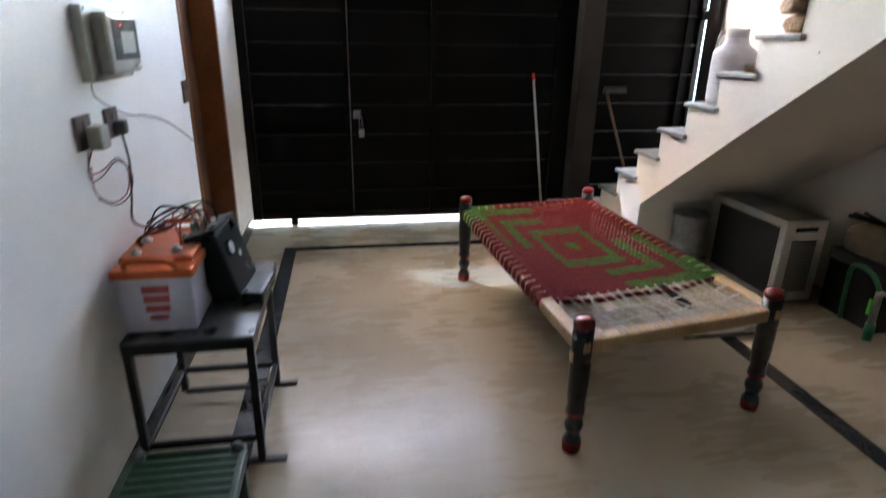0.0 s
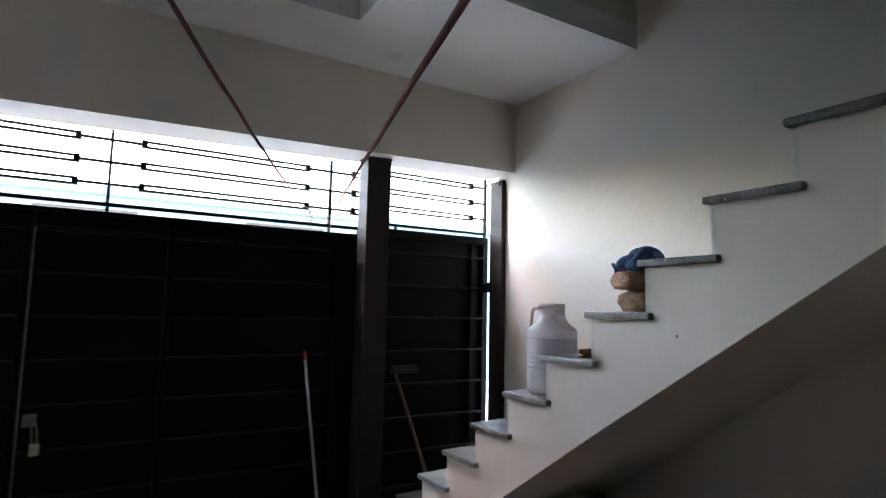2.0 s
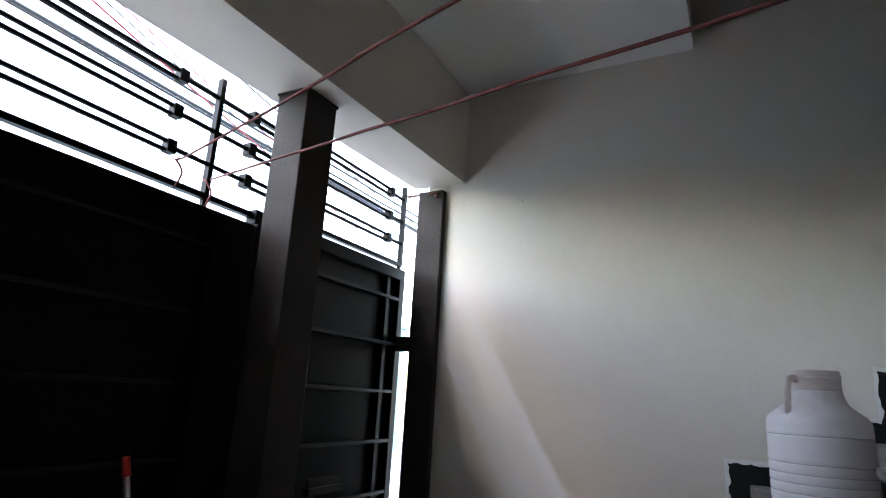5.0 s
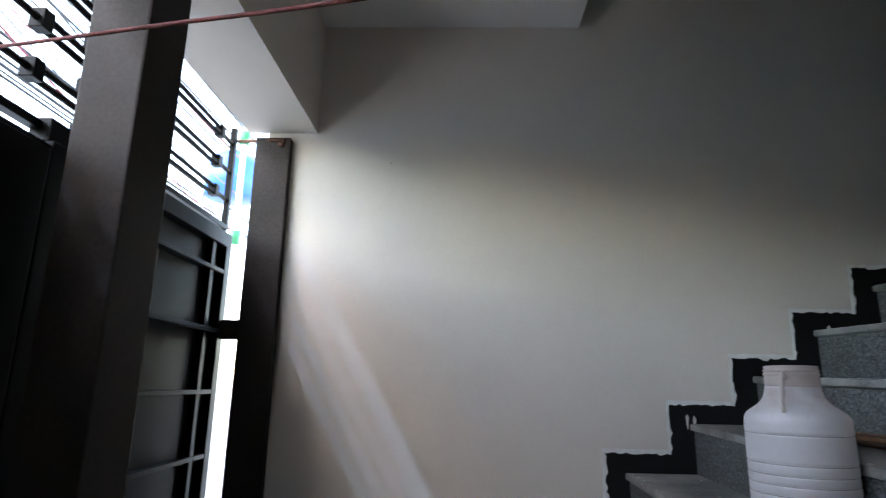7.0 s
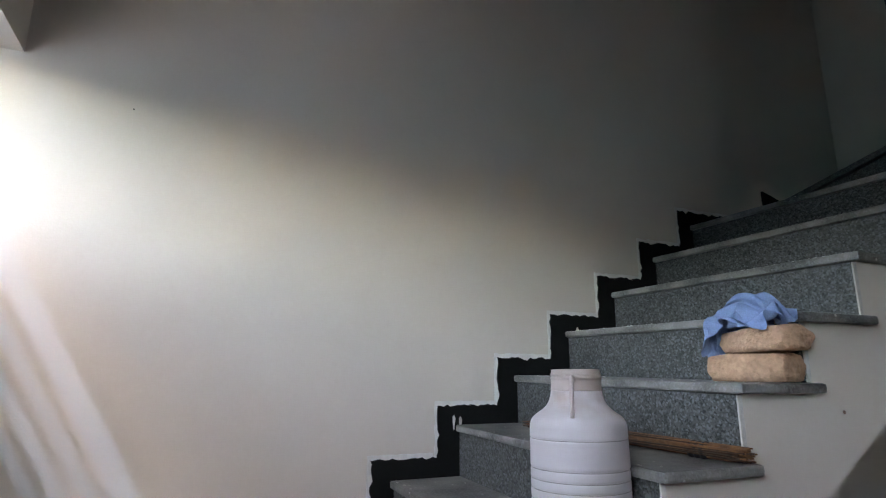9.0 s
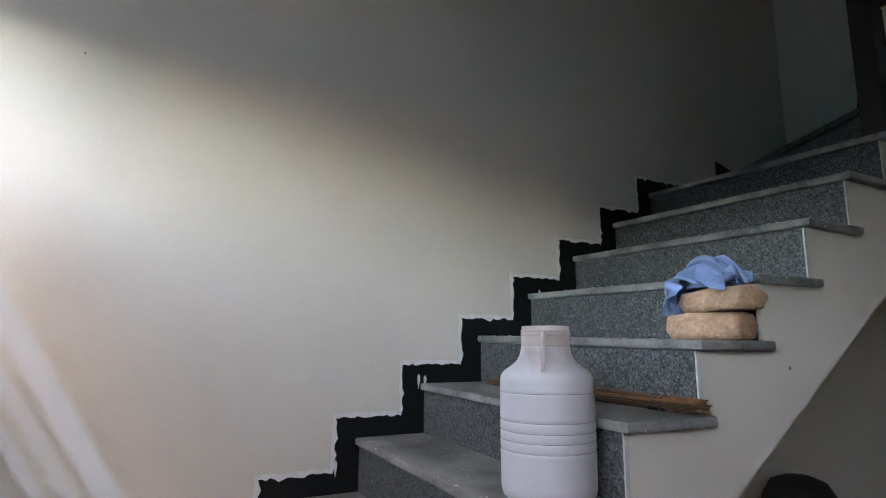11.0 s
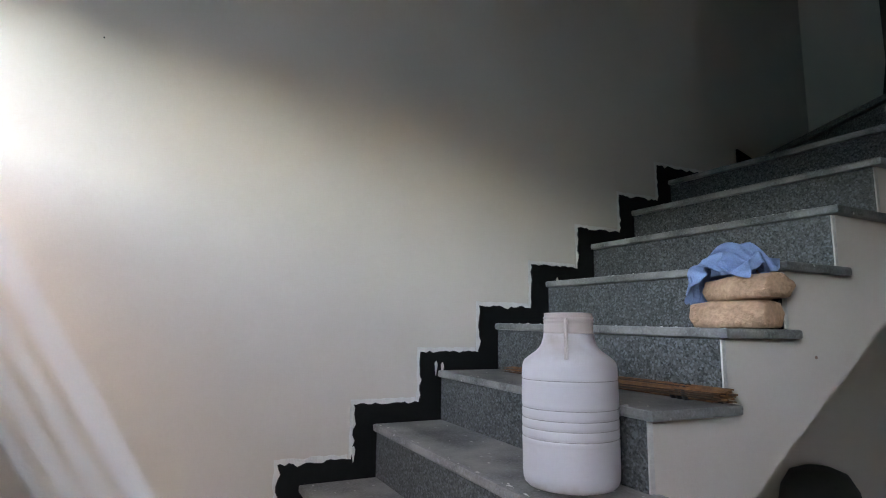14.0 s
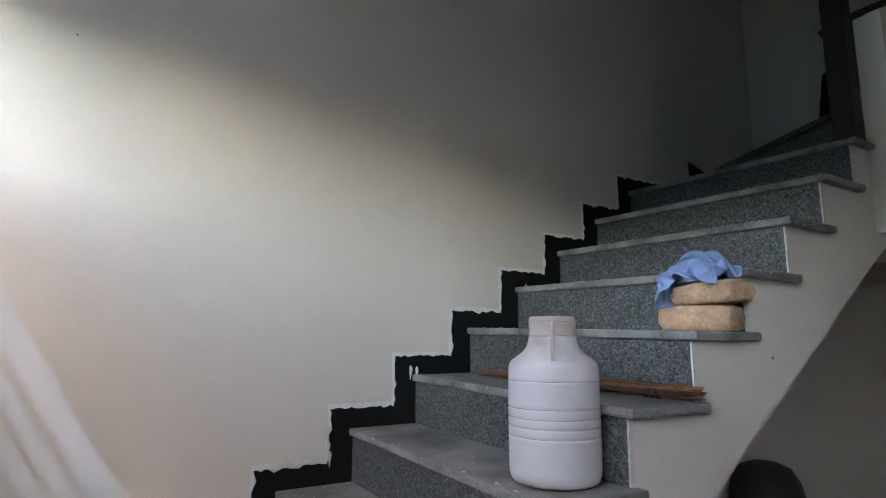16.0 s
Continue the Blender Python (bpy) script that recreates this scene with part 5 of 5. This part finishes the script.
W0, W1 = Vector((3.17, 5.36, step_z(1) + 0.012)), Vector((2.895, 5.48, 1.13))
bm = bmesh.new()
bm_tube(bm, [W0, W1], 0.011, 10)
part("pole", bm, M_POLEWOOD, wiper, smooth=True)
box("head", 2.865, 3.07, 5.465, 5.497, 1.13, 1.155, M_TSTEEL, wiper, 0.004)
box("rubber_blade", 2.87, 3.065, 5.477, 5.484, 1.155, 1.185, M_GRILL, wiper)
# downlight in the ceiling
lamp = thing("ceiling_downlight", "small round recessed downlight, switched off", "light")
bm = bmesh.new()
bm_lathe(bm, [(0.06, 0.0), (0.06, -0.002), (0.055, -0.004), (0.046, -0.0025)], 28, pose(2.637, 5.135, 3.2095))
part("ring", bm, M_WHITEPL, lamp, smooth=True)
bm = bmesh.new()
bm_lathe(bm, [(0.0445, -0.0005), (0.0445, -0.002), (0.03, -0.004), (0.0, -0.0045)], 24, pose(2.637, 5.135, 3.2095))
part("diffuser", bm, M_WHITEPL, lamp)

# ---- outside ----
# Strip darkened in colour to stand in for house shade on the street.
M_STREET_SHADE = mat("shaded_street", (0.15, 0.147, 0.142), 0.9, var=0.2, scale=3, bump=0.3, bscale=80)
setting(box("ground", -140, 140, -120, 160, -0.5, -0.16, M_ROAD), "pale packed ground reaching past the houses", "ground")
setting(box("street", -60, 60, 5.71, 60, -0.158, -0.06, M_ROAD), "pale concrete street, colour lightened for sunlight", "street")
setting(box("road", -60, 60, 5.95, 7.7, -0.06, -0.05, M_STREET_SHADE), "street strip before the gate, darkened for shade", "road")
M_FACADE = mat("pale_cyan_facade", (0.22, 0.335, 0.35), 0.8, var=0.06, scale=1.5, bump=0.1, bscale=30)
M_BROWNWIN = mat("brown_window_shutter", (0.075, 0.05, 0.035), 0.6, var=0.15)
facade = thing("street_house", "pale cyan single-storey house across the street", "house")
box("wall", -9, 16, 13.0, 20.0, -0.06, 3.35, M_FACADE, facade)
box("roof", -9.2, 16.2, 12.85, 20.2, 3.35, 3.5, M_FACADE, facade, 0.02)
for x in (-5.6, -3.4, -1.4, 0.9, 4.2, 7.0, 10.0):
    w = box("window", x - 0.75, x + 0.75, 12.93, 13.0, 1.9, 3.12, M_BROWNWIN, facade, 0.01)
    for k in (-1, 1):
        box("pane", x + k * 0.37 - 0.32, x + k * 0.37 + 0.32, 12.915, 12.93, 1.98, 3.04, M_SMOKE, w)
    box("sill", x - 0.82, x + 0.82, 12.86, 13.0, 1.82, 1.9, M_FACADE, facade)
M_TANK = mat("blue_plastic_tank", (0.03, 0.16, 0.50), 0.4, var=0.1)
tank = thing("water_tank", "blue plastic water tank on a steel stand outside", "tank")
bm = bmesh.new()
bm_lathe(bm, [(0.22, 3.28), (0.25, 3.3), (0.25, 3.42), (0.26, 3.44), (0.25, 3.46), (0.25, 3.62), (0.2, 3.7), (0.1, 3.73), (0.1, 3.76), (0.0, 3.77)], 28, pose(6.75, 7.0, 0))
part("body", bm, M_TANK, tank, smooth=True)
for x in (6.55, 6.95):
    for y in (6.82, 7.18):
        bm = bmesh.new()
        bm_tube(bm, [(x, y, -0.06), (x, y, 3.28)], 0.02, 8)
        part("stand_leg", bm, M_STEEL, tank)
for z in (2.85, 3.8):
    bm = bmesh.new()
    bm_tube(bm, [(6.35, 6.75, z - 0.12), (6.35, 6.75, z)], 0.045, 12)
    part("pipe_fitting", bm, M_GRPIPE, tank, smooth=True)
bm = bmesh.new()
bm_tube(bm, [(6.35, 6.75, -0.06), (6.35, 6.75, 3.95)], 0.025, 10)
part("pipe", bm, M_WHITEPL, tank, smooth=True)
# overhead street cables
rnd = random.Random(5)
for i in range(16):
    z0 = 4.3 + rnd.random() * 1.9
    y0 = 7.6 + rnd.random() * 1.4
    pts = [(x, 8.3 + (y0 - 8.3) * math.sin(math.pi * (x + 14) / 44), z0 - 0.5 * math.sin(math.pi * (x + 14) / 44)) for x in [-14 + 44 * q / 16 for q in range(17)]]
    bm = bmesh.new()
    bm_tube(bm, pts, rnd.uniform(0.010, 0.017), 5)
    tagged(ob_mesh("street_cable", bm, M_BLKCABLE), "black overhead cable sagging above the street", "cable", "overhead street cables")
for x in (-14.0, 30.0):
    bm = bmesh.new()
    bm_tube(bm, [(x, 8.3, -0.06), (x, 8.3, 7.0)], 0.14, 12, 0.09)
    tagged(ob_mesh("utility_pole", bm, M_ROAD, True), "grey concrete utility pole beside the street", "pole", "utility poles")
# thin house wires running from above the gate to the pipe outside
for i in range(7):
    a, b = Vector((0.7 + 0.22 * i, 6.31, 3.37)), Vector((6.35, 6.75, 2.5 + 0.17 * i))
    pts = []
    for q in range(25):
        u = q / 24
        p = a.lerp(b, u)
        p.z -= (0.10 + 0.05 * (i % 3)) * 4 * u * (1 - u)
        pts.append(p)
    bm = bmesh.new()
    bm_tube(bm, pts, 0.0035 if i % 3 else 0.005, 5)
    tagged(ob_mesh("house_wire", bm, M_BLKCABLE if i % 2 else M_REDCABLE), "thin sagging house wire above the gate", "wire", "house wires")
